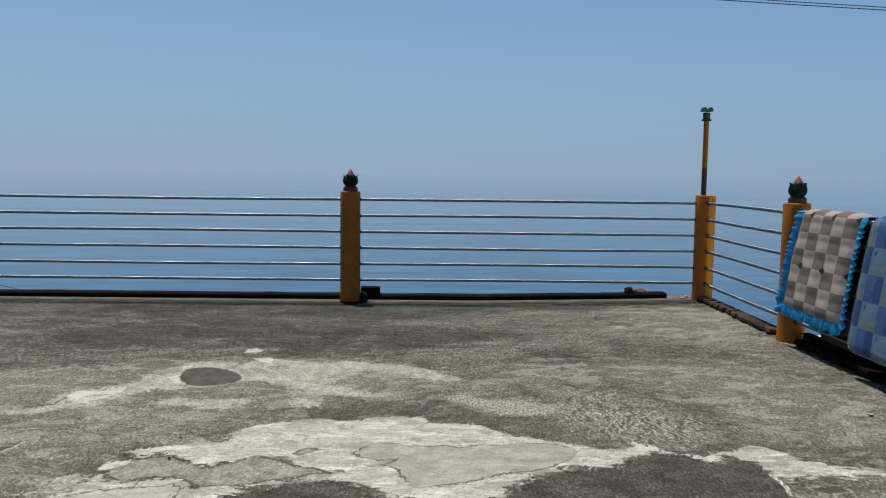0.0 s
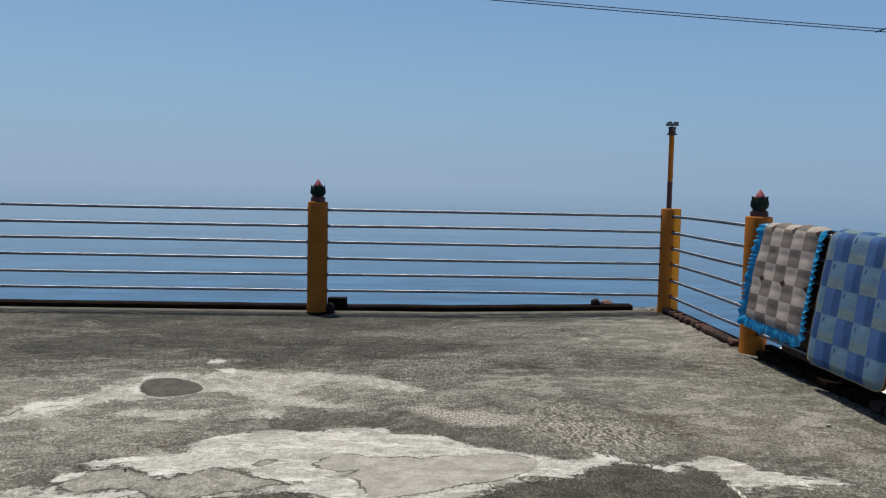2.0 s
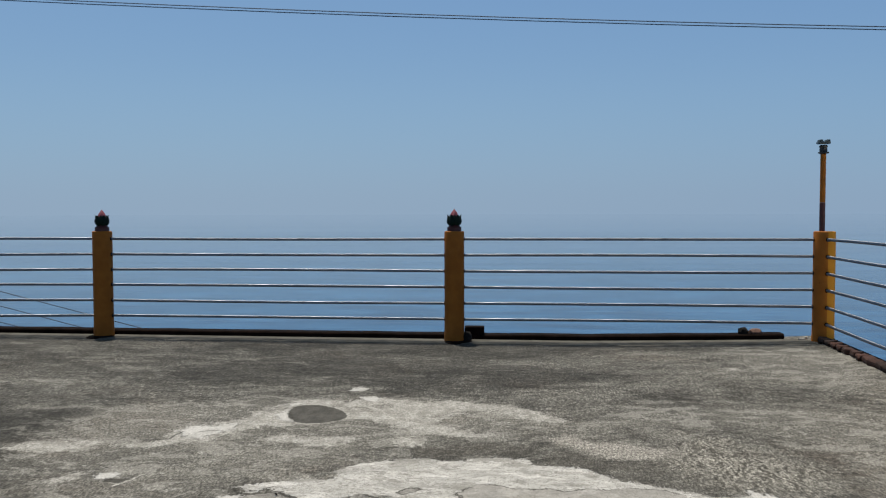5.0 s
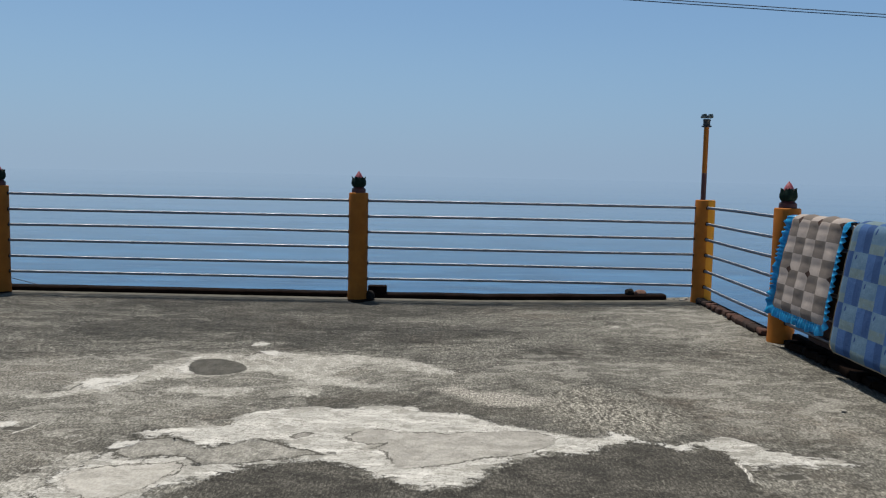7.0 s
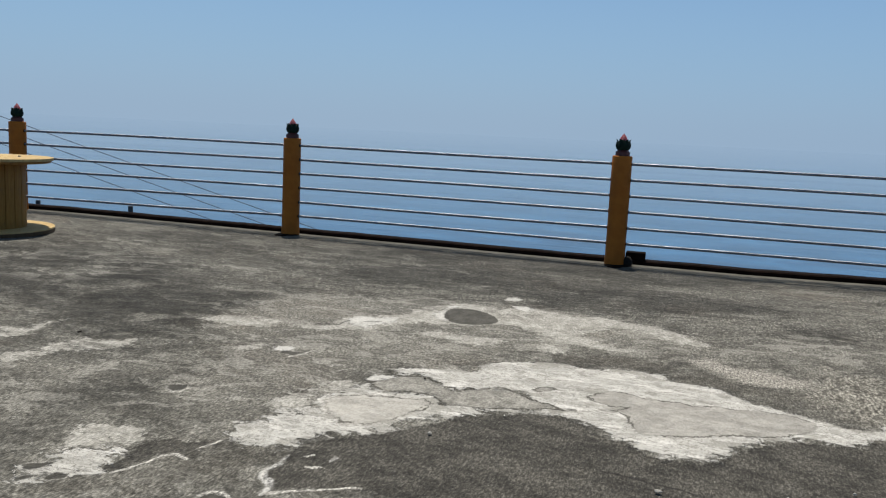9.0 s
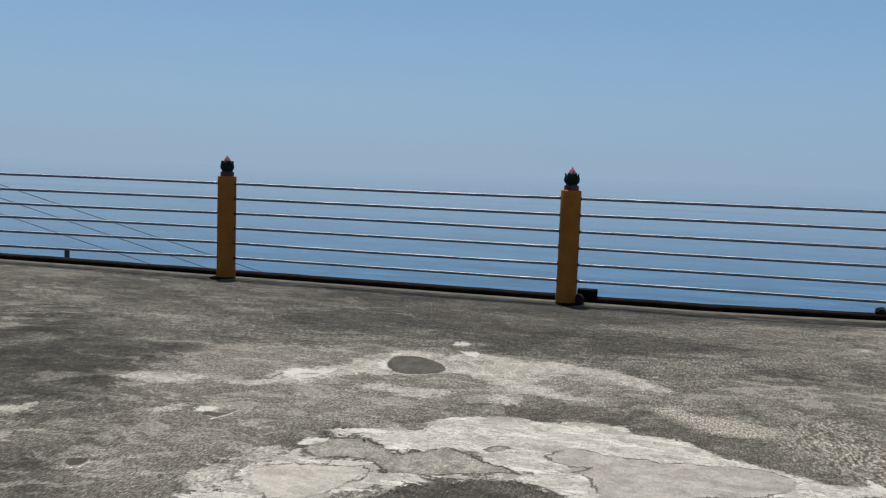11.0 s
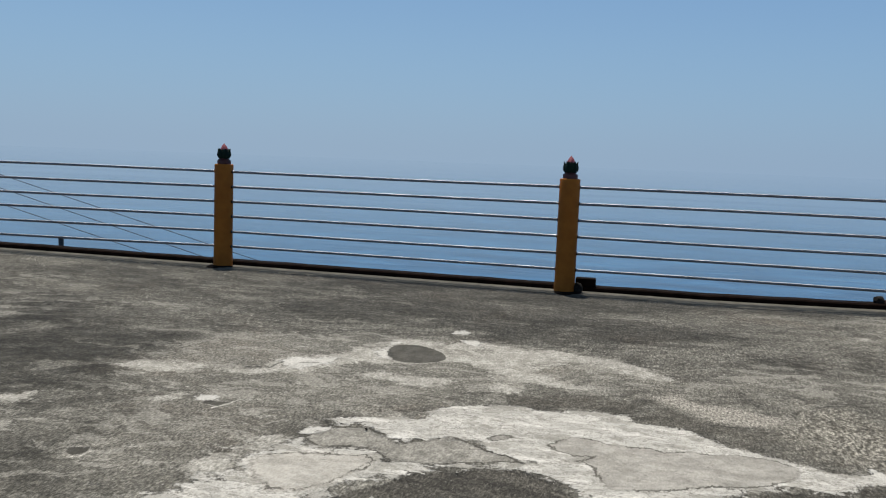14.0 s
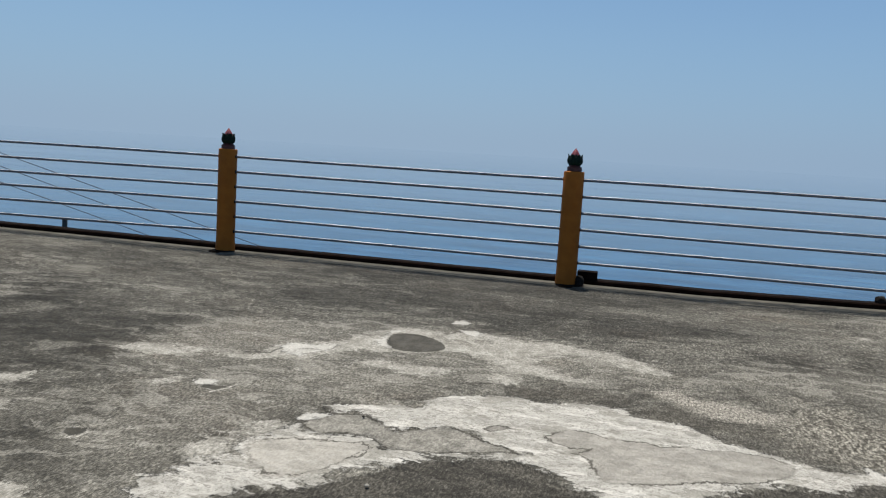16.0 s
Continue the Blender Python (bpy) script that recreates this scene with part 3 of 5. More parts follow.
PITS_SLOT = [(-1.881, 2.032), (-1.887, 2.058), (-1.865, 2.08), (-1.846, 2.106), (-1.824, 2.099), (-1.837, 2.064), (-1.849, 2.03)]
PITS_SLOT_LOW = [(-1.844, 1.944), (-1.837, 1.974), (-1.807, 1.993), (-1.784, 1.982), (-1.807, 1.956), (-1.821, 1.933)]
PITS_SLOT_MID = [(-1.76, 1.988), (-1.756, 2.017), (-1.741, 2.046), (-1.717, 2.046), (-1.706, 2.024), (-1.73, 2.002), (-1.739, 1.981)]
DAMP_TONGUE = [(-1.631, 2.13), (-1.651, 2.168), (-1.649, 2.204), (-1.67, 2.262), (-1.681, 2.34), (-1.682, 2.407), (-1.632, 2.444), (-1.591, 2.478), (-1.536, 2.456), (-1.498, 2.494), (-1.41, 2.536), (-1.423, 2.496), (-1.453, 2.428), (-1.42, 2.398), (-1.409, 2.328), (-1.441, 2.338), (-1.495, 2.363), (-1.541, 2.322), (-1.549, 2.257), (-1.57, 2.199), (-1.567, 2.149), (-1.588, 2.116)]
WASH_ROUND_SPOT = [(-1.65, 4.43), (-1.59, 4.85), (-1.61, 5.11), (-1.53, 5.26), (-1.44, 5.47), (-1.3, 5.58), (-1.1, 5.49), (-1.04, 5.56), (-0.89, 5.64), (-0.75, 5.57), (-0.58, 5.54), (-0.39, 5.57), (-0.19, 5.53), (0.01, 5.44), (0.2, 5.28), (0.34, 4.99), (0.14, 5.07), (-0.17, 5.31), (-0.33, 5.18), (-0.44, 4.94), (-0.28, 4.8), (-0.03, 4.7), (-0.22, 4.65), (-0.43, 4.69), (-0.49, 4.45), (-0.57, 4.46), (-0.63, 4.49), (-0.61, 4.62), (-0.64, 4.73), (-0.72, 4.89), (-0.84, 5), (-0.97, 4.98), (-1.19, 4.83), (-1.41, 4.8), (-1.52, 4.68)]
WASH_RIDGE = [(-2.17, 4.31), (-1.99, 4.38), (-1.9, 4.46), (-1.89, 4.7), (-1.82, 4.82), (-1.67, 4.86), (-1.58, 5.04), (-1.49, 5.26), (-1.4, 5.14), (-1.45, 4.89), (-1.56, 4.77), (-1.59, 4.57), (-1.72, 4.42), (-1.89, 4.29)]
WASH_STRIP = [(-1.39, 4.48), (-1.33, 4.58), (-1.19, 4.59), (-1.05, 4.6), (-0.91, 4.62), (-0.81, 4.58), (-0.85, 4.49), (-0.95, 4.4), (-1.05, 4.38), (-1.14, 4.44), (-1.25, 4.46)]
WASH_FINGER = [(-1.88, 2.15), (-1.96, 2.32), (-2, 2.42), (-1.96, 2.5), (-1.83, 2.51), (-1.73, 2.48), (-1.7, 2.4), (-1.67, 2.33), (-1.72, 2.28), (-1.83, 2.25)]
WASH_LEFT_EDGE = [(-3.498, 3.479), (-3.337, 3.523), (-3.392, 3.623), (-3.325, 3.783), (-3.241, 3.466), (-3.267, 3.331), (-3.336, 3.322)]
WASH_LEFT_STREAK = [(-2.93, 3.18), (-2.97, 3.32), (-2.94, 3.4), (-2.93, 3.49), (-2.75, 3.53), (-2.65, 3.64), (-2.64, 3.44), (-2.75, 3.31), (-2.84, 3.21), (-2.87, 3.04), (-2.94, 2.94), (-3.07, 3.06)]
WASH_LEFT_FAR = [(-2.69, 4.21), (-2.57, 4.37), (-2.17, 4.38), (-2.2, 4.22), (-2.42, 4.13)]
WASH_LEFT_MID = [(-2.126, 3.648), (-2.112, 3.767), (-2.022, 3.919), (-1.992, 3.805), (-2.048, 3.663)]
WASH_COAT_LEFT = [(-1.483, 2.988), (-1.489, 3.153), (-1.398, 3.319), (-1.333, 3.437), (-1.223, 3.461), (-1.27, 3.303), (-1.318, 3.162), (-1.312, 2.985), (-1.381, 2.908)]
PALE_FAR_A = [(-4.86, 5.72), (-4.86, 5.89), (-4.42, 5.92), (-4.1, 5.88), (-4.34, 5.67), (-4.66, 5.63)]
PALE_FAR_B = [(-3.63, 5.98), (-3.37, 6.05), (-3.1, 6.06), (-3.31, 5.78), (-3.48, 5.8)]
PALE_FAR_C = [(-5.55, 6.83), (-5.23, 6.91), (-5.13, 6.78), (-5.41, 6.66)]
PALE_FAR_D = [(-5.52, 5.44), (-5.35, 5.65), (-5.11, 5.66), (-5.21, 5.38), (-5.33, 5.26)]
PALE_FAR_E = [(-4.58, 4.86), (-4.52, 5.33), (-4.11, 5.37), (-4.15, 5.09), (-4.35, 4.84)]
PALE_LEFT_FIELD = [(-3.1, 3.09), (-2.7, 3.26), (-2.42, 3.33), (-2.09, 3.17), (-2.17, 3.02), (-2.43, 2.94), (-2.36, 2.55), (-2.32, 2.33)]
PALE_RIGHT_FIELD = [(0.3, 4.95), (0.9, 5.7), (2.2, 5.6), (2.65, 4.7), (2.4, 3.9), (1.8, 4.1), (1.4, 4.9), (0.9, 4.9)]
PALE_BROAD = [(-2.53, 4), (-2.68, 4.9), (-2.37, 5.24), (-1.62, 5.61), (-1.01, 5.62), (-0.39, 5.55), (0, 5.48), (0.31, 4.97), (0.06, 4.8), (-0.41, 4.55), (-0.79, 4.2), (-1.28, 3.6), (-1.46, 3), (-1.53, 2.75), (-1.81, 2.74), (-1.96, 2.75), (-2.04, 3.2), (-2.06, 3.68)]
PALE_LOW_LEFT = [(-1.52, 1.77), (-1.48, 1.94), (-1.29, 2.02), (-1.07, 2.17), (-0.72, 2.31), (-0.64, 2.17), (-0.87, 2.03), (-1.19, 1.89)]
DARK_LEFT = [(-4.08, 4.04), (-4.16, 4.27), (-3.79, 4.5), (-3.64, 4.91), (-3.22, 5.01), (-2.67, 5.13), (-2.51, 4.61), (-2.63, 4.28), (-2.62, 4.02), (-2.74, 3.75), (-2.88, 3.59), (-3.22, 3.7), (-3.5, 3.73), (-3.72, 3.69)]
DARK_FAR = [(-2.76, 6.02), (-2.75, 6.68), (-2.4, 6.92), (-2.3, 7.59), (-1.88, 7.94), (-1.22, 7.62), (-0.88, 7.21), (-0.5, 7.46), (-0.13, 7.17), (-0.43, 6.14), (-0.75, 5.59), (-0.91, 5.75), (-1.15, 6.02), (-1.51, 5.85), (-1.85, 5.75), (-2.23, 5.75)]
DARK_FAR_RIGHT = [(-0.42, 6.09), (-0.38, 7.27), (0.11, 7.11), (0.57, 6.96), (0.98, 6.69), (0.56, 6.1), (0.17, 5.98), (-0.13, 5.7)]
DARK_GAP = [(-0.55, 4.36), (-0.39, 4.45), (-0.22, 4.6), (-0.06, 4.6), (0.18, 4.36), (0.09, 4.34), (-0.09, 4.37), (-0.36, 4.26), (-0.48, 4.27)]
DARK_BROWN = [(0.15, 4.17), (0.18, 4.36), (0.23, 4.58), (0.36, 4.45), (0.5, 4.33), (0.65, 4.28), (0.81, 4.36), (0.84, 4.15), (0.63, 4.02), (0.47, 4.12), (0.31, 4.17)]
DARK_COMB = [(0.8, 4.21), (0.93, 4.23), (1.06, 4.26), (1.18, 4.03), (1.11, 3.9), (0.96, 3.86), (0.85, 3.98)]
DARK_RIGHT = [(0.85, 5.92), (1.13, 6.16), (1.46, 5.76), (1.35, 4.97), (1.16, 4.97), (0.87, 5.25)]
DARK_MID_LEFT = [(-2.3, 2.46), (-2.44, 2.84), (-2.19, 2.92), (-1.93, 2.91), (-1.93, 2.75), (-2.03, 2.58), (-2.08, 2.38)]
DARK_LOW = [(-1.74, 1.91), (-1.7, 2.02), (-1.55, 2.12), (-1.44, 2.23), (-1.34, 2.2), (-1.35, 2.05), (-1.45, 1.95), (-1.57, 1.88)]
DARK_SLAB = [(-1.52, 2.18), (-1.51, 2.34), (-1.39, 2.33), (-1.39, 2.52), (-1.16, 2.55), (-1.14, 2.43), (-1.17, 2.35), (-1.21, 2.24), (-1.33, 2.18)]
SMEAR_PINK = [(0.18, 4.68), (0.32, 4.78), (0.44, 4.65), (0.62, 4.61), (0.82, 4.53), (0.91, 4.5), (0.78, 4.34), (0.64, 4.31), (0.5, 4.33), (0.36, 4.45)]
RUN_SEAM = (0.008, [(-1.592, 2.12), (-1.564, 2.191), (-1.542, 2.248), (-1.531, 2.309), (-1.498, 2.349), (-1.431, 2.324)])
RUN_SEAM_END = (0.006, [(-1.459, 2.419), (-1.438, 2.482), (-1.424, 2.53)])
RUN_LIP = (0.008, [(-1.037, 2.187), (-0.978, 2.23), (-0.894, 2.278), (-0.816, 2.34), (-0.769, 2.356)])
RUN_LIP_TURN = (0.008, [(-0.659, 2.249), (-0.642, 2.237), (-0.635, 2.207), (-0.649, 2.178)])
RUN_CRUMB = (0.008, [(-1.015, 2.446), (-0.992, 2.445), (-0.973, 2.459)])
RUN_CRUMBS = (0.006, [(-1.059, 2.524), (-1.042, 2.551)])
RUN_HOLE_RIM = (0.006, [(-1.952, 2.928), (-1.921, 2.944), (-1.92, 3.012)])
RUN_DENT_RIM = (0.006, [(-1.778, 3.676), (-1.742, 3.734), (-1.719, 3.855)])
RUN_FAR_RIDGE = (0.004, [(-2.561, 5.776), (-2.364, 5.727), (-2.128, 5.627), (-1.953, 5.657)])
RUN_STREAK_TOP = (0.006, [(-2.944, 3.216), (-2.971, 3.324), (-2.933, 3.387)])
CRACK_RIDGE = (0.006, [(-2.017, 4.432), (-1.927, 4.448), (-1.859, 4.469), (-1.855, 4.543), (-1.845, 4.624)])
CRACK_RIDGE_END = (0.006, [(-1.753, 4.621), (-1.696, 4.673), (-1.629, 4.674)])
CRACK_SCREED = (0.007, [(-0.033, 2.859), (0.065, 2.844), (0.15, 2.826), (0.212, 2.82)])
CRACK_SCREED_B = (0.007, [(0.212, 2.82), (0.313, 2.79), (0.392, 2.777)])
CRACK_LEFT = (0.006, [(-2.573, 3.225), (-2.589, 3.396), (-2.607, 3.581)])
CRACK_BROWN = (0.006, [(0.487, 4.283), (0.584, 4.288), (0.654, 4.291)])
COMB_MARKS = [(0.81, 4.31), (0.88, 4.58), (0.99, 4.87), (1.1, 4.84), (1.2, 4.69), (1.29, 4.51), (1.38, 4.36), (1.6, 4.28), (1.48, 4.09), (1.27, 3.87), (1.21, 3.96), (1.1, 3.97), (0.97, 3.89), (0.9, 4.09), (0.83, 4.21)]
SKIM_TAIL = [(1.41, 3.72), (1.52, 3.81), (1.63, 3.87), (1.72, 3.81), (1.8, 3.68), (1.93, 3.6), (2.06, 3.53), (2.1, 3.48), (1.88, 3.46), (1.73, 3.45), (1.61, 3.42), (1.58, 3.54), (1.55, 3.66), (1.48, 3.69)]
SKIM_LINK = [(1.08, 3.9), (1.19, 3.83), (1.29, 3.75), (1.35, 3.69), (1.44, 3.73), (1.38, 3.63), (1.34, 3.65), (1.28, 3.73), (1.18, 3.76), (1.08, 3.78)]
RUN_DAMP_RIM = (0.008, [(1.573, 3.501), (1.582, 3.424), (1.576, 3.338), (1.559, 3.264)])
PITS_CHIP = [(1.672, 3.333), (1.754, 3.374), (1.809, 3.357), (1.811, 3.311), (1.721, 3.279)]
PALE_RIGHT = [(1.987, 4.382), (2.106, 4.323), (2.027, 4.252), (1.943, 4.276)]
PALE_RIGHT_B = [(1.86, 4.07), (2.15, 4.11), (2.24, 3.93), (2.37, 3.84), (2.5, 3.76), (2.15, 3.81), (2, 4)]
PALE_RIGHT_C = [(2.15, 3.55), (2.48, 3.65), (2.64, 3.52), (2.57, 3.42), (2.27, 3.43)]
WASH_DAB_RIGHT = [(1.669, 7.034), (1.759, 7.062), (1.775, 6.981), (1.695, 6.927)]
DARK_RIGHT_NEAR = [(1.84, 3.89), (2.05, 4.03), (2.23, 3.91), (2.25, 3.78), (2.01, 3.71), (1.86, 3.74)]
PALE_CORNER = [(1.83, 7.99), (2.45, 8.19), (2.86, 7.68), (2.75, 6.32), (2.38, 6.32), (1.99, 6.55), (1.74, 7.06)]
PITS_PUDDLE = [(-1.223, 1.926), (-1.238, 1.952), (-1.233, 2), (-1.208, 2.038), (-1.21, 2.086), (-1.196, 2.111), (-1.157, 2.117), (-1.12, 2.092), (-1.107, 2.049), (-1.115, 1.991), (-1.142, 1.958), (-1.182, 1.929)]
RUN_PUDDLE = (0.007, [(-1.213, 1.913), (-1.174, 1.919), (-1.122, 1.957), (-1.096, 2.039), (-1.12, 2.107), (-1.171, 2.137), (-1.209, 2.131), (-1.221, 2.086)])
SKIM_CORNER = [(-1.298, 1.752), (-1.306, 1.809), (-1.307, 1.859), (-1.284, 1.868), (-1.258, 1.828), (-1.266, 1.784), (-1.256, 1.748)]
SKIM_CORNER_B = [(-1.169, 1.845), (-1.12, 1.885), (-1.094, 1.861), (-1.145, 1.826)]
PITS_CORNER = [(-1.249, 1.763), (-1.254, 1.805), (-1.192, 1.812), (-1.156, 1.79)]
RUN_LIP_END = (0.008, [(-0.607, 2.112), (-0.58, 2.082), (-0.538, 2.04)])
DAMP_SCREED_FAR = [(-1.02, 2.22), (-1.06, 2.26), (-1.1, 2.29), (-1.13, 2.33), (-1.13, 2.39), (-1.12, 2.5), (-1.12, 2.58), (-1.08, 2.69), (-1.01, 2.75), (-0.9, 2.85), (-0.81, 3), (-0.74, 3.08), (-0.67, 3.18), (-0.56, 3.26), (-0.33, 3.4), (-0.2, 3.35), (-0.08, 3.22), (0.02, 3.18), (0.15, 3.08), (0.28, 3.08), (0.38, 3.13), (0.48, 3.27), (0.56, 3.42), (0.75, 3.53), (0.97, 3.58), (1, 3.68), (1.09, 3.72), (1.18, 3.75), (1.28, 3.72)]
DAMP_SCREED_NEAR = [(1.33, 3.64), (1.39, 3.61), (1.51, 3.65), (1.55, 3.6), (1.58, 3.48), (1.58, 3.36), (1.56, 3.26), (1.57, 3.12), (1.62, 3.01), (1.69, 2.96), (1.89, 2.98), (1.95, 2.5), (1.75, 1.9), (1.4, 1.3), (0.7, 0.85), (0.1, 1.05), (-0.3, 1.3), (-0.42, 1.8), (-0.54, 2.04), (-0.58, 2.09), (-0.61, 2.12), (-0.65, 2.14), (-0.67, 2.17), (-0.64, 2.19), (-0.63, 2.23), (-0.65, 2.27), (-0.69, 2.31), (-0.72, 2.34), (-0.9, 2.3), (-1.02, 2.24)]
DAMP_SCREED = DAMP_SCREED_FAR + DAMP_SCREED_NEAR
DARK_FAR_LEFT = [(-6.2, 4.4), (-5.2, 4.0), (-3.9, 4.3), (-3.6, 5.2), (-4.2, 6.2), (-5.8, 6.4)]
DARK_UNDER_RAIL = [(-3.2, 7.7), (-2.8, 8.4), (1.4, 8.5), (1.8, 8.1), (0.6, 7.8), (0.2, 7.3), (-1.5, 7.3), (-2.6, 7.4)]
DARK_RAIL_RIGHT = [(0.8, 7.95), (2.8, 7.9), (2.8, 8.2), (0.8, 8.2)]
SKIM = [SKIM_TOP, SKIM_LEFT, SKIM_FINGER, SKIM_TAIL]
DABS = [SKIM_FLAKE, SKIM_SQUIGGLE, SKIM_CRUMB, SKIM_RIM, SKIM_RIDGE, SKIM_DAB, SKIM_DAB_NEAR, SKIM_DABS_LEFT, SKIM_LINK, SKIM_CORNER, SKIM_CORNER_B]
COAT = [COAT_SMOOTH]
INNER = [INNER_ZONE]
WORN = [WORN_PEELED, WORN_ISLET]
PITS = [PITS_SPOT, PITS_HOLE, PITS_DENT, PITS_SLOT, PITS_SLOT_LOW, PITS_SLOT_MID, PITS_CHIP, PITS_PUDDLE, PITS_CORNER]
DAMP = [DAMP_TONGUE, DAMP_SCREED]
WASH = [WASH_ROUND_SPOT, WASH_RIDGE, WASH_STRIP, WASH_FINGER, WASH_LEFT_EDGE, WASH_LEFT_STREAK, WASH_LEFT_FAR, WASH_LEFT_MID, WASH_COAT_LEFT, WASH_DAB_RIGHT]
PALE = [PALE_LEFT_FIELD, PALE_RIGHT_FIELD, PALE_FAR_A, PALE_FAR_B, PALE_FAR_C, PALE_FAR_D, PALE_FAR_E, PALE_BROAD, PALE_LOW_LEFT, PALE_RIGHT, PALE_RIGHT_B, PALE_RIGHT_C, PALE_CORNER]
DARK_CORNER_LEFT = [(-2.98, 3.58), (-2.68, 3.46), (-2.42, 3.37), (-2.09, 3.1), (-1.76, 2.91), (-1.62, 2.65), (-2, 2.53)]
DARK = [DARK_LEFT, DARK_FAR, DARK_FAR_RIGHT, DARK_RIGHT, DARK_MID_LEFT, DARK_FAR_LEFT, DARK_UNDER_RAIL, DARK_RAIL_RIGHT, DARK_CORNER_LEFT]
DIM = [DARK_GAP, DARK_BROWN, DARK_COMB, DARK_LOW, DARK_SLAB, DARK_RIGHT_NEAR]
DUSK_FAR = [(-6.5, 6.6), (-6.2, 7.9), (-4.4, 8.4), (-2.2, 8.4), (-2.0, 7.4), (-2.3, 6.5), (-3.1, 6.2), (-4.6, 6.3)]
DUSK_LEFT = [(-4.6, 4.9), (-4.4, 5.6), (-3.4, 5.9), (-2.6, 5.7), (-2.5, 5.2), (-2.6, 4.7), (-2.4, 4.1), (-2.4, 3.6), (-2.9, 3.5), (-3.4, 4.2)]
DUSK_LOW = [(-1.9, 1.4), (-1.75, 1.9), (-1.45, 2.1), (-1.1, 2.15), (-0.75, 2.2), (-0.55, 2.0), (-0.5, 1.4)]
DUSK = [DUSK_FAR, DUSK_LEFT, DUSK_LOW]
SMEAR = [SMEAR_PINK]
RUNS = [RUN_SEAM, RUN_SEAM_END, RUN_LIP, RUN_LIP_TURN, RUN_CRUMB, RUN_CRUMBS, RUN_HOLE_RIM, RUN_DENT_RIM, RUN_FAR_RIDGE, RUN_STREAK_TOP, RUN_DAMP_RIM, RUN_PUDDLE, RUN_LIP_END]
CRACKS = [CRACK_RIDGE, CRACK_RIDGE_END, CRACK_SCREED, CRACK_SCREED_B, CRACK_LEFT, CRACK_BROWN]
COMB = [COMB_MARKS]

CONCRETE = weathered_concrete()
OCHRE = painted_plaster("ochre_paint", (0.385, 0.130, 0.018), (0.31, 0.100, 0.014), (0.16, 0.06, 0.01))
TWO_TONE = painted_plaster("ochre_paint_two_tone", (0.385, 0.130, 0.018), (0.31, 0.100, 0.014), (0.16, 0.06, 0.01), (0.56, 0.235, 0.020))
STEEL = steel_pipe("stainless_pipe", (1.0, 0.0, 0.0))
SIDE_STEEL = steel_pipe("stainless_side_pipe", (0.0, 1.0, 0.0))
KERB = plain("near_black_kerb", (0.005, 0.003, 0.002), (0.014, 0.008, 0.006), 0.95, 9, 0.6, spec=0.06)
# near black; on post collars and side kerb it stands in for shade
NEAR_BLACK = plain("near_black_matt", (0.004, 0.003, 0.0025), (0.010, 0.007, 0.006), 0.95, 9, 0.6, spec=0.04)
STRIP = plain("grey_mortar", (0.080, 0.076, 0.066), (0.132, 0.125, 0.109), 0.95, 7, 0.5, spec=0.15)
BRICK = pieces("old_brick", (0.075, 0.036, 0.027), (0.018, 0.012, 0.010), 0.9, 18, 0.8)
STONE = plain("dark_stone", (0.010, 0.009, 0.008), (0.028, 0.024, 0.021), 0.9, 16, 0.7, spec=0.12)
PALE_STONE = plain("white_pebble", (0.26, 0.25, 0.225), (0.36, 0.345, 0.31), 0.85, 30, 0.4)
RUBBLE = plain("red_rubble", (0.09, 0.045, 0.032), (0.20, 0.11, 0.08), 0.85, 20, 0.7)
MAROON = plain("maroon_paint", (0.045, 0.007, 0.007), (0.075, 0.013, 0.012), 0.5, 20, 0.2)
LEAF = plain("green_paint", (0.003, 0.010, 0.007), (0.007, 0.022, 0.014), 0.7, 30, 0.25, spec=0.15)
PINK = plain("pink_paint", (0.22, 0.025, 0.045), (0.40, 0.12, 0.13), 0.5, 30, 0.2)
TEAL = plain("dark_teal_metal", (0.03, 0.045, 0.05), (0.06, 0.085, 0.09), 0.45, 30, 0.1)
BLACK = plain("black_metal", (0.012, 0.012, 0.013), (0.03, 0.029, 0.028), 0.5, 20, 0.1)
CABLE = plain("cable_sheath", (0.05, 0.065, 0.09), (0.075, 0.095, 0.125), 0.7, 5, 0.0)
PINE = timber("varnished_pine", (0.36, 0.185, 0.038), (0.23, 0.108, 0.02))
PALE_PINE = timber("pale_pine", (0.58, 0.43, 0.20), (0.42, 0.28, 0.11))
DARK_PINE = timber("dark_brown_pine", (0.10, 0.056, 0.022), (0.06, 0.034, 0.014))
SEA = sea_water()
WHITE_ROOF = lime_wash()
WALL = plain("rendered_wall", (0.42, 0.40, 0.36), (0.55, 0.53, 0.48), 0.9, 3, 0.3)
BLUE_CHECK = checked_cloth("blue_checked_cotton", 0.174, 0.166, "blue")
TAUPE_CHECK = checked_cloth("taupe_checked_cotton", 0.155, 0.122, "taupe")
FRILL = plain("turquoise_satin", (0.010, 0.28, 0.60), (0.04, 0.46, 0.80), 0.32, 18, 0.2)
LINING = plain("brown_lining", (0.055, 0.026, 0.018), (0.085, 0.042, 0.028), 0.85, 14, 0.2)
PIPING = plain("tan_piping", (0.20, 0.145, 0.08), (0.27, 0.20, 0.11), 0.7, 30, 0.2)


# ---- mesh helpers ----
def mesh_of(name, bm, material, smooth=True):
    me = bpy.data.meshes.new(name)
    bmesh.ops.recalc_face_normals(bm, faces=bm.faces)
    bm.to_mesh(me)
    bm.free()
    me.materials.append(material)
    if smooth:
        me.shade_smooth()
        me.set_sharp_from_angle(angle=radians(38))
    return me


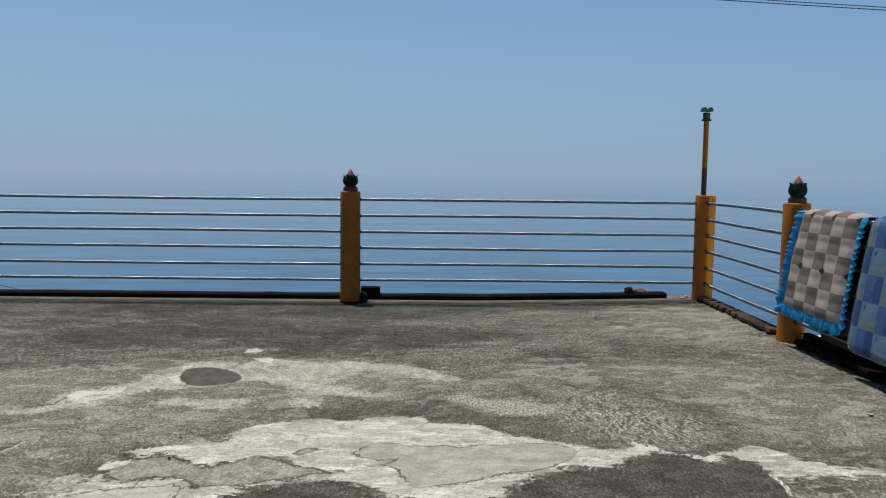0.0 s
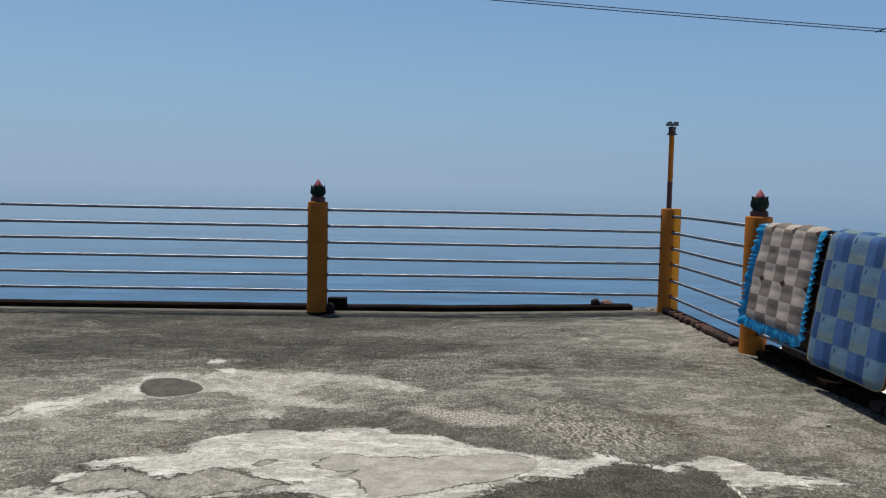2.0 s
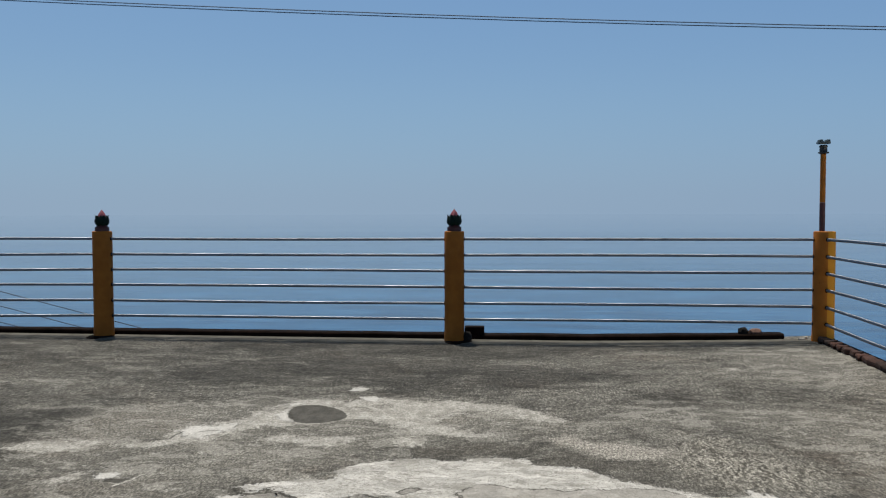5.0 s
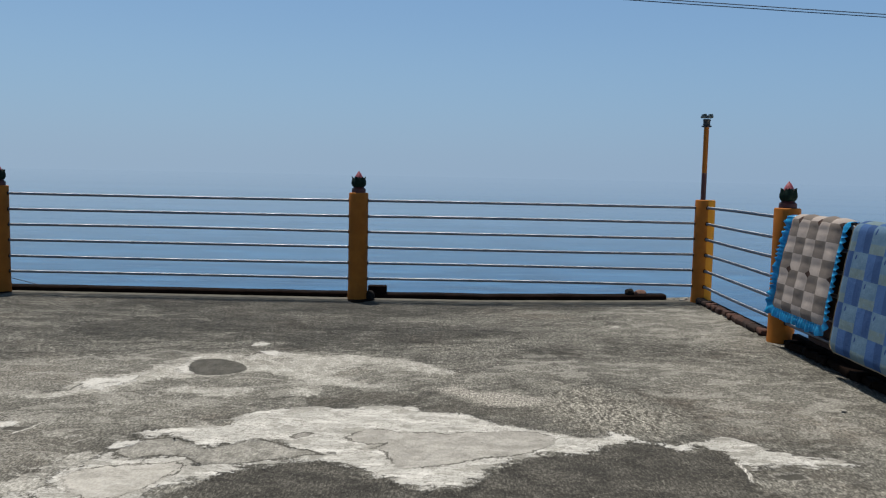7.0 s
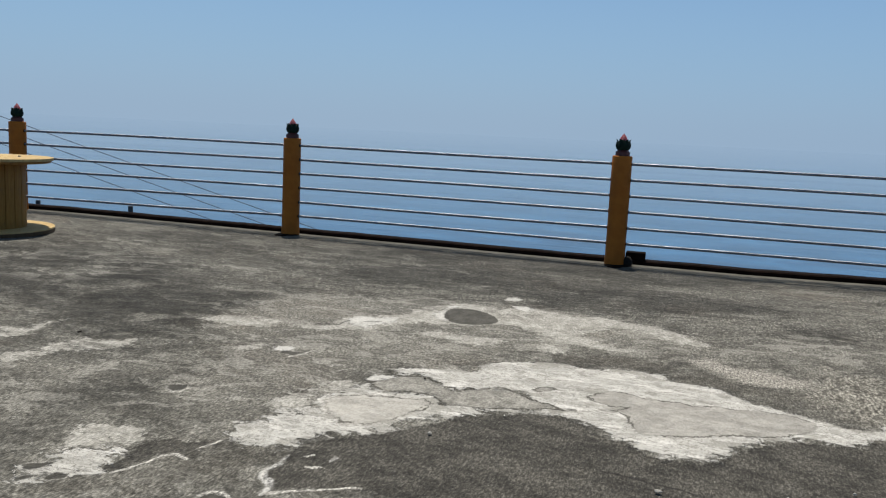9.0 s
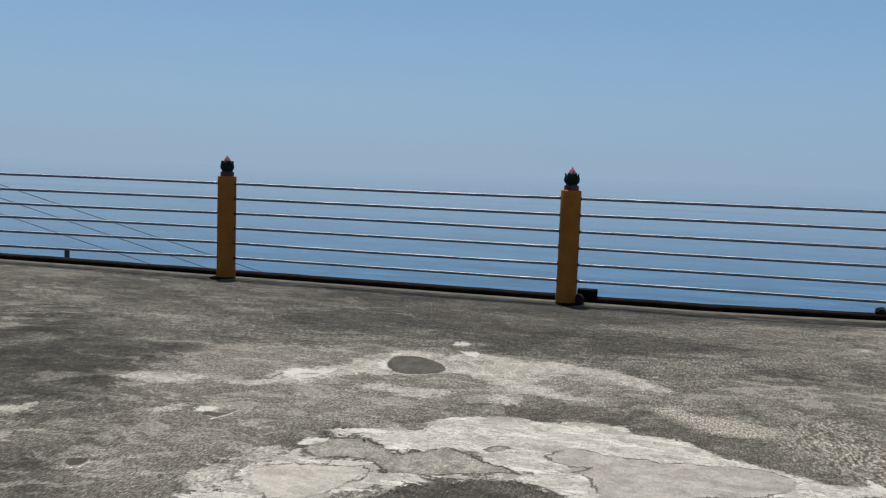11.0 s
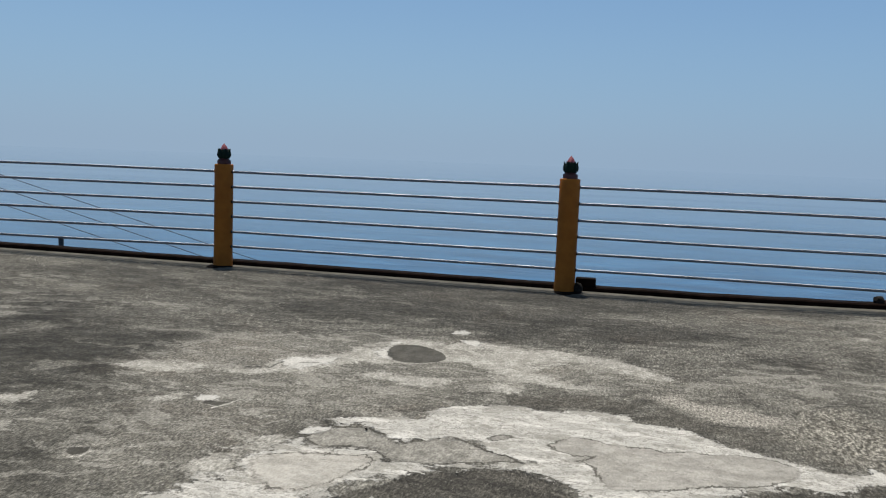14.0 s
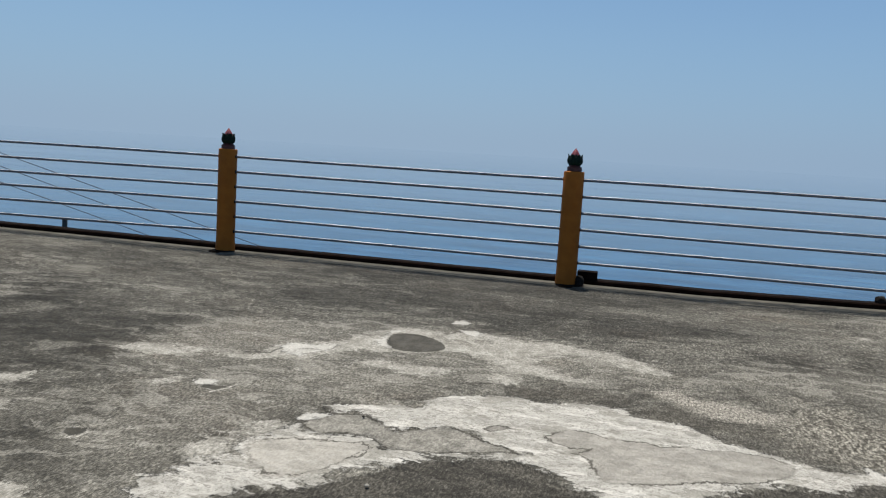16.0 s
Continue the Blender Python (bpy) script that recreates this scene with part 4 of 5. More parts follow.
def part(name, bm, material, parent=None, label="", smooth=True):
    me = bm if isinstance(bm, bpy.types.Mesh) else mesh_of(name, bm, material, smooth)
    ob = new(name, me)
    ob.parent = parent
    return tagged(ob, label)


def thing(name, at, label, category, group="", turn=0.0):
    ob = new(name)
    ob.empty_display_size = 0.1
    ob.matrix_world = pose(*at, 0, 0, turn)
    return tagged(ob, label, category, group)


def box(size, centre=(0, 0, 0), bevel=0.0, turn=0.0, segments=2):
    bm = bmesh.new()
    bmesh.ops.create_cube(bm, size=1.0)
    bmesh.ops.scale(bm, vec=size, verts=bm.verts)
    if bevel:
        bmesh.ops.bevel(bm, geom=bm.edges[:], offset=bevel, segments=segments, affect="EDGES", profile=0.6)
    bmesh.ops.transform(bm, matrix=pose(*centre, 0, 0, turn), verts=bm.verts)
    return bm


def lathe(profile, sides=32, wave=None):
    """A turned solid from (radius, height) pairs; wave(angle, n) may change a ring's radius."""
    bm = bmesh.new()
    rings = []
    for n, (r, z) in enumerate(profile):
        ring = []
        for k in range(sides):
            a = 2 * math.pi * k / sides
            q = r * (wave(a, n) if wave else 1.0)
            ring.append(bm.verts.new((q * math.cos(a), q * math.sin(a), z)))
        rings.append(ring)
    for a, b in zip(rings, rings[1:]):
        for k in range(sides):
            bm.faces.new((a[k], a[(k + 1) % sides], b[(k + 1) % sides], b[k]))
    bm.faces.new(rings[0][::-1])
    bm.faces.new(rings[-1])
    return bm


def tube(points, radius, sides=10):
    """A round bar through points."""
    bm = bmesh.new()
    pts = [Vector(p) for p in points]
    rings = []
    for n, p in enumerate(pts):
        d = (pts[min(n + 1, len(pts) - 1)] - pts[max(n - 1, 0)]).normalized()
        side = d.cross(Vector((0, 0, 1)))
        side = (side if side.length > 1e-3 else Vector((1, 0, 0))).normalized()
        up = side.cross(d).normalized()
        rings.append([bm.verts.new(p + radius * (math.cos(2 * math.pi * k / sides) * side + math.sin(2 * math.pi * k / sides) * up)) for k in range(sides)])
    for a, b in zip(rings, rings[1:]):
        for k in range(sides):
            bm.faces.new((a[k], a[(k + 1) % sides], b[(k + 1) % sides], b[k]))
    bm.faces.new(rings[0][::-1])
    bm.faces.new(rings[-1])
    return bm


def lump(size, seed, rough=0.18, detail=2, flat=0.0):
    """An uneven stone on its base."""
    bm = bmesh.new()
    bmesh.ops.create_icosphere(bm, subdivisions=detail, radius=1.0)
    for v in bm.verts:
        n = noise.noise(v.co * 1.7 + Vector((seed, seed * 2, 0))) + 0.5 * noise.noise(v.co * 4 + Vector((seed, 0, seed)))
        v.co *= 1 + rough * n
        v.co.z = max(v.co.z, -0.6)
        v.co = Vector((v.co.x * size[0] / 2, v.co.y * size[1] / 2, (v.co.z + 0.6) / 1.6 * size[2]))
    return bm


# ---- sea, neighbouring roof, terrace ----
bm = bmesh.new()
far = [bm.verts.new((4700 * math.cos(a), 4700 * math.sin(a), 0)) for a in [2 * math.pi * k / 96 for k in range(96)]]
bm.faces.new(far)
water = part("water", bm, SEA)
water.location = (0, 0, -11)
tagged(water, "calm blue sea fading into haze", "sea", kind="structure")

LEFT, RIGHT, FRONT, BACK = -13.2, 3.02, 8.82, -6.0
SLAB = 0.22


def bend(x):
    """How far the sea-side edge turns in, left of the third post."""
    return 0.1054 * np.maximum(0, -4.395 - x)


def ground(x, y):
    """The floor falls a little towards the sea, less at both ends."""
    return -0.065 * np.clip((x + 8.6) / 4.2, 0.25, 1) * np.clip((2.95 - x) / 2.4, 0.004, 1) ** 0.6 * np.clip((y - 5.2) / 3.2, 0, 1)


def level(x, y):
    return float(ground(x, y))


def floor_mesh():
    """The terrace slab: a close grid where the walk sees it, with the stains' outlines kept as fields on its points."""
    xs = np.r_[np.arange(LEFT, -6.2, 0.6), np.arange(-6, -2.3, 0.024), np.arange(-2.3, 2.2, 0.011), np.arange(2.2, RIGHT - 0.01, 0.024), RIGHT]
    ys = np.r_[np.arange(BACK, 1.1, 0.6), np.arange(1.3, 1.9, 0.024), np.arange(1.9, 4.7, 0.011), np.arange(4.7, FRONT - 0.01, 0.020), FRONT]
    x, y = (a.ravel() for a in np.meshgrid(xs, ys, indexing="ij"))
    y = np.where(y > 7, 7 + (y - 7) * (FRONT - bend(x) - 7) / (FRONT - 7), y)
    px, py = x.copy(), y.copy()
    for n in range(len(x)):
        if x[n] > -6 and y[n] > 1:
            d = noise.noise_vector((x[n] * 5, y[n] * 5, 0.3)) * 0.010 + noise.noise_vector((x[n] * 15, y[n] * 15, 5.1)) * 0.009
            px[n] += d.x
            py[n] += d.y
    values = {name: field(px, py, rows) for name, rows in (("skim", SKIM), ("dabs", DABS), ("coat", COAT), ("worn", WORN), ("damp", DAMP), ("wash", WASH), ("comb", COMB), ("smear", SMEAR), ("inner", INNER), ("pale", PALE), ("dark", DARK), ("dusk", DUSK), ("dim", DIM))}
    values["pits"] = field(x + (px - x) * 0.4, y + (py - y) * 0.4, PITS)
    values["runs"] = strokes(x + (px - x) * 0.6, y + (py - y) * 0.6, RUNS)
    values["crack"] = strokes(px, py, CRACKS)

    def step(v):
        return np.clip(v / 0.03 + 0.5, 0, 1)
    z = ground(x, y) + 0.0025 * step(values["skim"]) * (1 - step(values["worn"])) - 0.002 * step(values["damp"]) - 0.003 * step(values["pits"]) - 0.002
    nx, ny = len(xs), len(ys)
    top = np.c_[x, y, z]
    low = top.copy()
    low[:, 2] = -SLAB
    i = np.arange(nx * ny).reshape(nx, ny)
    quads = np.stack([i[:-1, :-1], i[1:, :-1], i[1:, 1:], i[:-1, 1:]], -1).reshape(-1, 4)
    edge = np.r_[i[:, 0], i[-1, 1:], i[-2::-1, -1], i[0, -2:0:-1]]
    count = nx * ny
    sides = np.stack([edge, np.arange(len(edge)) + count, np.roll(np.arange(len(edge)), -1) + count, np.roll(edge, -1)], -1)
    under = [tuple(range(count, count + len(edge)))[::-1]]
    me = bpy.data.meshes.new("floor")
    me.from_pydata(np.r_[top, low[edge]].tolist(), [], quads.tolist() + sides.tolist() + under)
    for name, v in values.items():
        layer = me.attributes.new(name, "FLOAT", "POINT")
        layer.data.foreach_set("value", np.r_[v, v[edge]].astype(np.float32))
    me.materials.append(CONCRETE)
    me.update()
    return me


floor = part("floor", floor_mesh(), CONCRETE)
tagged(floor, "stained grey concrete terrace floor with white plaster patches", "floor", kind="structure")
bm = bmesh.new()
rim = [(LEFT + 0.15, BACK + 0.15), (RIGHT - 0.15, BACK + 0.15), (RIGHT - 0.15, FRONT - 0.15), (-4.395, FRONT - 0.15), (LEFT + 0.15, FRONT - 0.15 - float(bend(LEFT)))]
feet, heads = [bm.verts.new((*p, -10.8)) for p in rim], [bm.verts.new((*p, -SLAB - 0.004)) for p in rim]
bm.faces.new(feet[::-1])
bm.faces.new(heads)
for k in range(5):
    bm.faces.new((feet[k], feet[(k + 1) % 5], heads[(k + 1) % 5], heads[k]))
wall = part("wall_north", bm, WALL)
tagged(wall, "rendered walls of the building under the terrace", "wall", kind="structure")
roof = part("neighbour_roof", box((9.0, 13.6, 0.25), (RIGHT + 4.56, 1.35, -0.425), 0.02), WHITE_ROOF)
tagged(roof, "white painted flat roof with dark cracks beside the terrace", "roof", kind="structure")
wall2 = part("wall_east", box((8.6, 13.2, 10.2), (RIGHT + 4.56, 1.35, -5.66)), WALL)
tagged(wall2, "rendered walls of the neighbouring building", "wall", kind="structure")

# low kerb under the sea-side rails
bm = bmesh.new()
stations = [-13.1 + 0.2 * k for k in range(79)] + [2.59]
rows = []
for x in stations:
    h = 0.056 + 0.006 * noise.noise((x * 2.3, 0, 0)) + 0.004 * noise.noise((x * 9, 3, 0))
    d = 0.006 * noise.noise((x * 5, 7, 0))
    b = float(bend(x))
    rows.append([bm.verts.new((x, y - b, level(x, 8.6) + z)) for y, z in ((8.605 + d, -0.01), (8.602 + d, h - 0.012), (8.614 + d, h), (8.755, h), (8.765, h - 0.012), (8.765, -0.01))])
for a, b in zip(rows, rows[1:]):
    for k in range(6):
        bm.faces.new((a[k], a[(k + 1) % 6], b[(k + 1) % 6], b[k]))
bm.faces.new(rows[0])
bm.faces.new(rows[-1][::-1])
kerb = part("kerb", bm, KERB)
tagged(kerb, "low near-black concrete kerb along the terrace edge", "kerb", kind="structure")
# thin mortar strip before the kerb
bm = bmesh.new()
rows = []
for k in range(160):
    x = -13.1 + 0.1 * k
    b = float(bend(x))
    front = 8.30 + 0.05 * noise.noise((x * 1.3, 4, 0)) + 0.025 * noise.noise((x * 6, 9, 0))
    rows.append([bm.verts.new((x, y - b, level(x, y) + z)) for y, z in ((front, -0.006), (front + 0.02, 0.004), (8.60, 0.007), (8.60, -0.006))])
for a, b in zip(rows, rows[1:]):
    for k in range(4):
        bm.faces.new((a[k], a[(k + 1) % 4], b[(k + 1) % 4], b[k]))
bm.faces.new(rows[0])
bm.faces.new(rows[-1][::-1])
strip = part("mortar_strip", bm, STRIP)
tagged(strip, "thin smooth grey mortar strip along the kerb", "trim", kind="structure")


# ---- posts ----
H = 1.05
POST = mesh_of("shaft", lathe([(0.104, -0.13), (0.104, 0.02), (0.101, 0.05), (0.1, 0.2), (0.1, 0.7), (0.1, H - 0.012), (0.097, H - 0.004), (0.090, H)], 40), OCHRE)
# flat near-black ring that draws the pool of shadow round a post
FOOT_SHADE = mesh_of("footing", lathe([(0.15, -0.012), (0.145, 0.004), (0.125, 0.010), (0.10, 0.016)], 32, lambda a, n: 1 + 0.10 * math.sin(3 * a + 1) + 0.05 * math.sin(7 * a)), NEAR_BLACK)
FOOT = mesh_of("base", lathe([(0.058, 0), (0.064, 0.004), (0.064, 0.034), (0.058, 0.041), (0.050, 0.046), (0.046, 0.056), (0.042, 0.060)], 28), MAROON)
CUP = mesh_of("cup", lathe([(0.040, 0.050), (0.048, 0.062), (0.056, 0.078), (0.058, 0.094), (0.052, 0.112), (0.040, 0.124)], 28), LEAF)
BUD = mesh_of("bud", lathe([(0.034, 0.112), (0.036, 0.128), (0.031, 0.146), (0.020, 0.168), (0.009, 0.188), (0.002, 0.200)], 30,
              lambda a, n: 1 + 0.13 * abs(math.sin(2.5 * a)) - 0.06), PINK)


def petal_mesh(name, width, profile, material, thick=0.008):
    """A pointed petal that follows (reach, height) pairs from its foot to its tip."""
    bm = bmesh.new()
    rows, cols = len(profile), 5
    grid = {}
    for side in (0, 1):
        for i, (reach, z) in enumerate(profile):
            t = i / (rows - 1)
            w = width * (0.60 + 0.40 * math.sin(math.pi * min(t * 1.25, 1))) * (1 - max(0, t - 0.45) / 0.55) ** 0.5 + 0.003
            for j in range(cols):
                q = j / (cols - 1) * 2 - 1
                grid[side, i, j] = bm.verts.new((reach - 0.30 * w * q * q + (thick * (1 - 0.7 * t) if side else 0), q * w / 2, z))
    for side in (0, 1):
        for i in range(rows - 1):
            for j in range(cols - 1):
                bm.faces.new([grid[side, i, j], grid[side, i, j + 1], grid[side, i + 1, j + 1], grid[side, i + 1, j]])
    rim = [(i, 0) for i in range(rows)] + [(rows - 1, j) for j in range(1, cols)] + [(i, cols - 1) for i in range(rows - 2, -1, -1)] + [(0, j) for j in range(cols - 2, 0, -1)]
    for a, b in zip(rim, rim[1:] + rim[:1]):
        bm.faces.new([grid[(0, *a)], grid[(0, *b)], grid[(1, *b)], grid[(1, *a)]])
    return mesh_of(name, bm, material)


PETAL = petal_mesh("petal", 0.072, [(0.040, 0.0), (0.054, 0.014), (0.062, 0.032), (0.062, 0.052), (0.058, 0.070), (0.058, 0.086), (0.063, 0.098)], LEAF)
INNER_PETAL = petal_mesh("petal", 0.058, [(0.044, 0.0), (0.052, 0.018), (0.053, 0.038), (0.049, 0.056), (0.043, 0.072), (0.040, 0.086)], LEAF, 0.006)
TIP = petal_mesh("petal_tip", 0.052, [(0.036, 0.0), (0.038, 0.014), (0.033, 0.032), (0.023, 0.052), (0.012, 0.068), (0.004, 0.080)], PINK, 0.004)


def post(x, y, label, finial=True):
    p = thing("railing_post", (x, y, 0.03 if x < -5 else 0), label, "post", "posts of the terrace railing", turn=0)
    shaft = part("shaft", POST if finial else POST.copy(), None, p)
    if not finial:
        shaft.data.materials[0] = TWO_TONE
    if y > 8 and finial:
        part("footing", FOOT_SHADE, None, p, "flat dark collar that stands for shade at the post's foot").location = (0.03 if x > -2 else -0.02, -0.06, level(x, y - 0.1) - (0.03 if x < -5 else 0))
    if finial:
        f = part("finial", FOOT, None, p, "maroon finial base with green leaves and a pink lotus bud")
        f.location = (0, 0, H - 0.002)
        size = 1.13 if y > 7 else 1.05 if y > 6 else 1.0
        f.scale = (size, size, size)
        part("cup", CUP, None, f)
        part("bud", BUD, None, f, "pink lotus bud")
        for k in range(6):
            part("petal", PETAL, None, f).matrix_basis = pose(0, 0, 0.052, 0, 0, 60 * k + 12)
            part("petal", INNER_PETAL, None, f).matrix_basis = pose(0, 0, 0.062, 0, 0, 60 * k + 42)
        for k in range(5):
            part("petal", TIP, None, f, "pink petal").matrix_basis = pose(0, 0, 0.116, 0, 0, 72 * k + 50)
    return p


POSTS = [(-11.6, 7.74), (-8.0, 8.12), (-4.395, 8.5), (-0.66, 8.5), (2.92, 8.5), (2.91, 6.38), (2.918, 4.255), (5.2, 4.7)]
for n, (x, y) in enumerate(POSTS):
    if n == 4:
        corner = post(x, y, "round ochre corner post, brighter on its right half", False)
    else:
        post(x, y, "round ochre painted post with a lotus finial")

pier = part("pier", box((0.26, 0.26, 0.19), (5.2, 4.7, -0.203), 0.01), WHITE_ROOF)
tagged(pier, "short white pier on the neighbouring roof under a railing post", "pier", kind="structure")

# ---- pipes between the posts ----
RAILS = (0.970, 0.807, 0.646, 0.485, 0.320, 0.158)


SOCKET = mesh_of("socket", lathe([(0.0205, 0.0), (0.0205, 0.0045), (0.015, 0.007)], 14), NEAR_BLACK)


def bay(a, b, n):
    g = thing("railing_bay", ((a[0] + b[0]) / 2, (a[1] + b[1]) / 2, 0), "six slim stainless steel pipes between ochre posts", "railing", "pipes of the terrace railing")
    d = Vector((b[0] - a[0], b[1] - a[1], 0))
    for k, z in enumerate(RAILS):
        sag = 0.006 * math.sin(n * 2.1 + k * 1.7)
        steps = [d * (s / 8 - 0.5) * 1.0 + Vector((0, 0, z + sag * math.sin(math.pi * s / 8))) for s in range(9)]
        rail = part("rail", tube(steps, 0.0140, 16), STEEL if abs(d.x) > abs(d.y) else SIDE_STEEL, g)
        for end, way in ((steps[0], 1), (steps[-1], -1)):
            socket = part("socket", SOCKET, None, rail, "dark stained hole round the pipe")
            socket.matrix_basis = Matrix.Translation(end + d.normalized() * way * 0.097) @ (d * way).to_track_quat("Z", "Y").to_matrix().to_4x4()
    return g


for n, (a, b) in enumerate(zip(POSTS, POSTS[1:])):
    bay(a, b, n)

# short pole on the corner post
pole = thing("pole_lamp", (2.895, 8.5, H), "thin ochre and maroon pole with a dark metal cap", "lamp")
part("lower_pole", lathe([(0.026, -0.004), (0.026, 0.275)], 20), MAROON, pole, "maroon lower length")
part("upper_pole", lathe([(0.0255, 0.276), (0.0255, 0.75)], 20), OCHRE, pole)
cap = part("cap", lathe([(0.03, 0.742), (0.050, 0.748), (0.050, 0.757), (0.036, 0.762), (0.034, 0.80), (0.040, 0.815), (0.032, 0.826)], 24), BLACK, pole, "black metal cap")
part("head", box((0.115, 0.07, 0.026), (0, 0, 0.848), 0.008), TEAL, cap, "dark teal head plate")
part("clamp", box((0.034, 0.075, 0.03), (-0.03, 0, 0.862), 0.006), TEAL, cap)
part("clamp", box((0.034, 0.075, 0.03), (0.035, 0, 0.862), 0.006), TEAL, cap)

# ---- loose pieces on the kerb ----
ob = part("concrete_block", box((0.20, 0.13, 0.084), (0, 0, 0.042), 0.010), KERB)
ob.matrix_world = pose(-0.468, 8.68, level(-0.45, 8.6) + 0.046, 0, 0, 3)
tagged(ob, "dark broken concrete block lying on the kerb", "block")
ob = part("stone", lump((0.12, 0.09, 0.10), 3.0), STONE)
ob.matrix_world = pose(-0.535, 8.50, level(-0.53, 8.5) + 0.003, 0, 0, 20)
tagged(ob, "small blackened stone at the foot of a post", "stone")
ob = part("brick_rubble", lump((0.14, 0.10, 0.055), 7.0, 0.25), RUBBLE)
ob.matrix_world = pose(2.33, 8.68, level(2.3, 8.6) + 0.054, 0, 0, 10)
tagged(ob, "broken reddish brick lying on the kerb", "rubble")
ob = part("stone", lump((0.10, 0.09, 0.07), 9.0, 0.25), STONE)
ob.matrix_world = pose(2.215, 8.68, level(2.2, 8.6) + 0.054)
tagged(ob, "dark stone lying on the kerb", "stone")
for n, (x, y, w, d, h) in enumerate(((2.74, 8.55, 0.075, 0.035, 0.022), (2.79, 8.60, 0.05, 0.03, 0.028), (2.83, 8.30, 0.05, 0.04, 0.02))):
    ob = part("stone_chip", lump((w, d, h), 40.0 + n, 0.25), PALE_STONE if n < 2 else STONE)
    ob.matrix_world = pose(x, y, level(x, y) + 0.003, 0, 0, 25 * n)
    tagged(ob, "white stone chip beside the corner post" if n < 2 else "dark stone chip beside the corner post", "stone", "chips by the corner post")
# ---- piles standing in the sea ----
for x, top in ((-31.9, -3.93), (-38.6, -4.06)):
    ob = part("pile", lathe([(0.14, -11.3), (0.14, top - 0.03), (0.12, top)], 16), BLACK)
    ob.location = (x, 40, 0)
    tagged(ob, "slim dark pile standing in the sea", "pile", "piles in the sea")

# ---- cables over the sea ----
for n, dz in enumerate((0.0, -0.046)):
    pts = [(x, 14, 4.412 - 0.0567 * x + 0.00096 * x * x + dz) for x in range(-40, 31, 2)]
    ob = part("power_cable", tube(pts, 0.008, 6), CABLE)
    tagged(ob, "thin dark overhead cable across the sky", "cable", "overhead cables")
ob = part("cable_spacer", box((0.20, 0.02, 0.022), (0, 0, 0), 0.005), CABLE)
ob.matrix_world = pose(8.18, 14, 3.99, 0, -22, 0)
tagged(ob, "small dark spacer clamped on the overhead cables", "clamp")
for a, b in (((-22, 3.22), (-3.6, -1.24)), ((-22, 2.98), (-4.5, -1.27)), ((-22, 2.63), (-5.5, -1.28))):
    pts = [(a[0] + (b[0] - a[0]) * s / 12, 13, a[1] + (b[1] - a[1]) * s / 12 - 0.03 * math.sin(math.pi * s / 12)) for s in range(13)]
    ob = part("stay_cable", tube(pts, 0.007, 6), CABLE)
    tagged(ob, "thin slanting cable beyond the terrace railing", "cable", "slanting cables")


# ---- cable drum table ----
def disc_boards(parent, radius, z, thick, width, material):
    n = int(radius // width) + 1
    for k in range(-n, n + 1):
        lo, hi = k * width - width / 2 + 0.003, k * width + width / 2 - 0.003
        lo, hi = max(lo, -radius + 0.004), min(hi, radius - 0.004)
        if hi - lo < 0.02:
            continue
        bm = bmesh.new()
        ys = [lo + (hi - lo) * s / 5 for s in range(6)]
        ring = [(math.sqrt(max(radius ** 2 - y * y, 0)), y) for y in ys] + [(-math.sqrt(max(radius ** 2 - y * y, 0)), y) for y in ys[::-1]]
        low, top = [bm.verts.new((x, y, z)) for x, y in ring], [bm.verts.new((x, y, z + thick)) for x, y in ring]
        bm.faces.new(low[::-1])
        bm.faces.new(top)
        for i in range(len(ring)):
            j = (i + 1) % len(ring)
            bm.faces.new((low[i], low[j], top[j], top[i]))
        part("board", bm, material, parent, smooth=False)


DRUM = (-6.74, 6.46)
GROUND_DRUM = level(*DRUM) - 0.006
R, CORE, TALL = 0.62, 0.352, 0.762
drum = thing("cable_drum", (*DRUM, GROUND_DRUM), "varnished wooden cable drum standing as a table", "table", turn=24)
low = part("lower_flange", lathe([(R - 0.03, 0.0), (R + 0.003, 0.004), (R + 0.003, 0.038), (R - 0.006, 0.043)], 64), DARK_PINE, drum)
disc_boards(low, R, 0.026, 0.026, 0.145, PALE_PINE)
top = part("upper_flange", lathe([(R - 0.03, TALL - 0.052), (R - 0.02, TALL - 0.046), (R - 0.02, TALL - 0.03), (R - 0.03, TALL - 0.026)], 64), PINE, drum)
disc_boards(top, R, TALL - 0.026, 0.026, 0.145, PALE_PINE)
barrel = part("barrel", lathe([(CORE - 0.03, 0.052), (CORE - 0.03, TALL - 0.052)], 40), PINE, drum)
count = 22
arc = 2 * math.pi * CORE / count
STAVE = mesh_of("stave", box((0.03, arc - 0.006, TALL - 0.104), (CORE - 0.012, 0, TALL / 2), 0.006), PINE)
for k in range(count):
    part("stave", STAVE, None, barrel).matrix_basis = pose(0, 0, 0, 0, 0, 360 * k / count)
BOLT = mesh_of("bolt", lathe([(0.016, 0), (0.016, 0.006), (0.008, 0.012)], 12), BLACK)
for k in range(4):
    part("bolt", BOLT, None, drum).matrix_basis = pose(0.30 * math.cos(k * math.pi / 2 + 0.4), 0.30 * math.sin(k * math.pi / 2 + 0.4), TALL)


# ---- bedding airing on the side rail ----
RAIL_X, RAIL_TOP = 2.91, RAILS[0] + 0.012


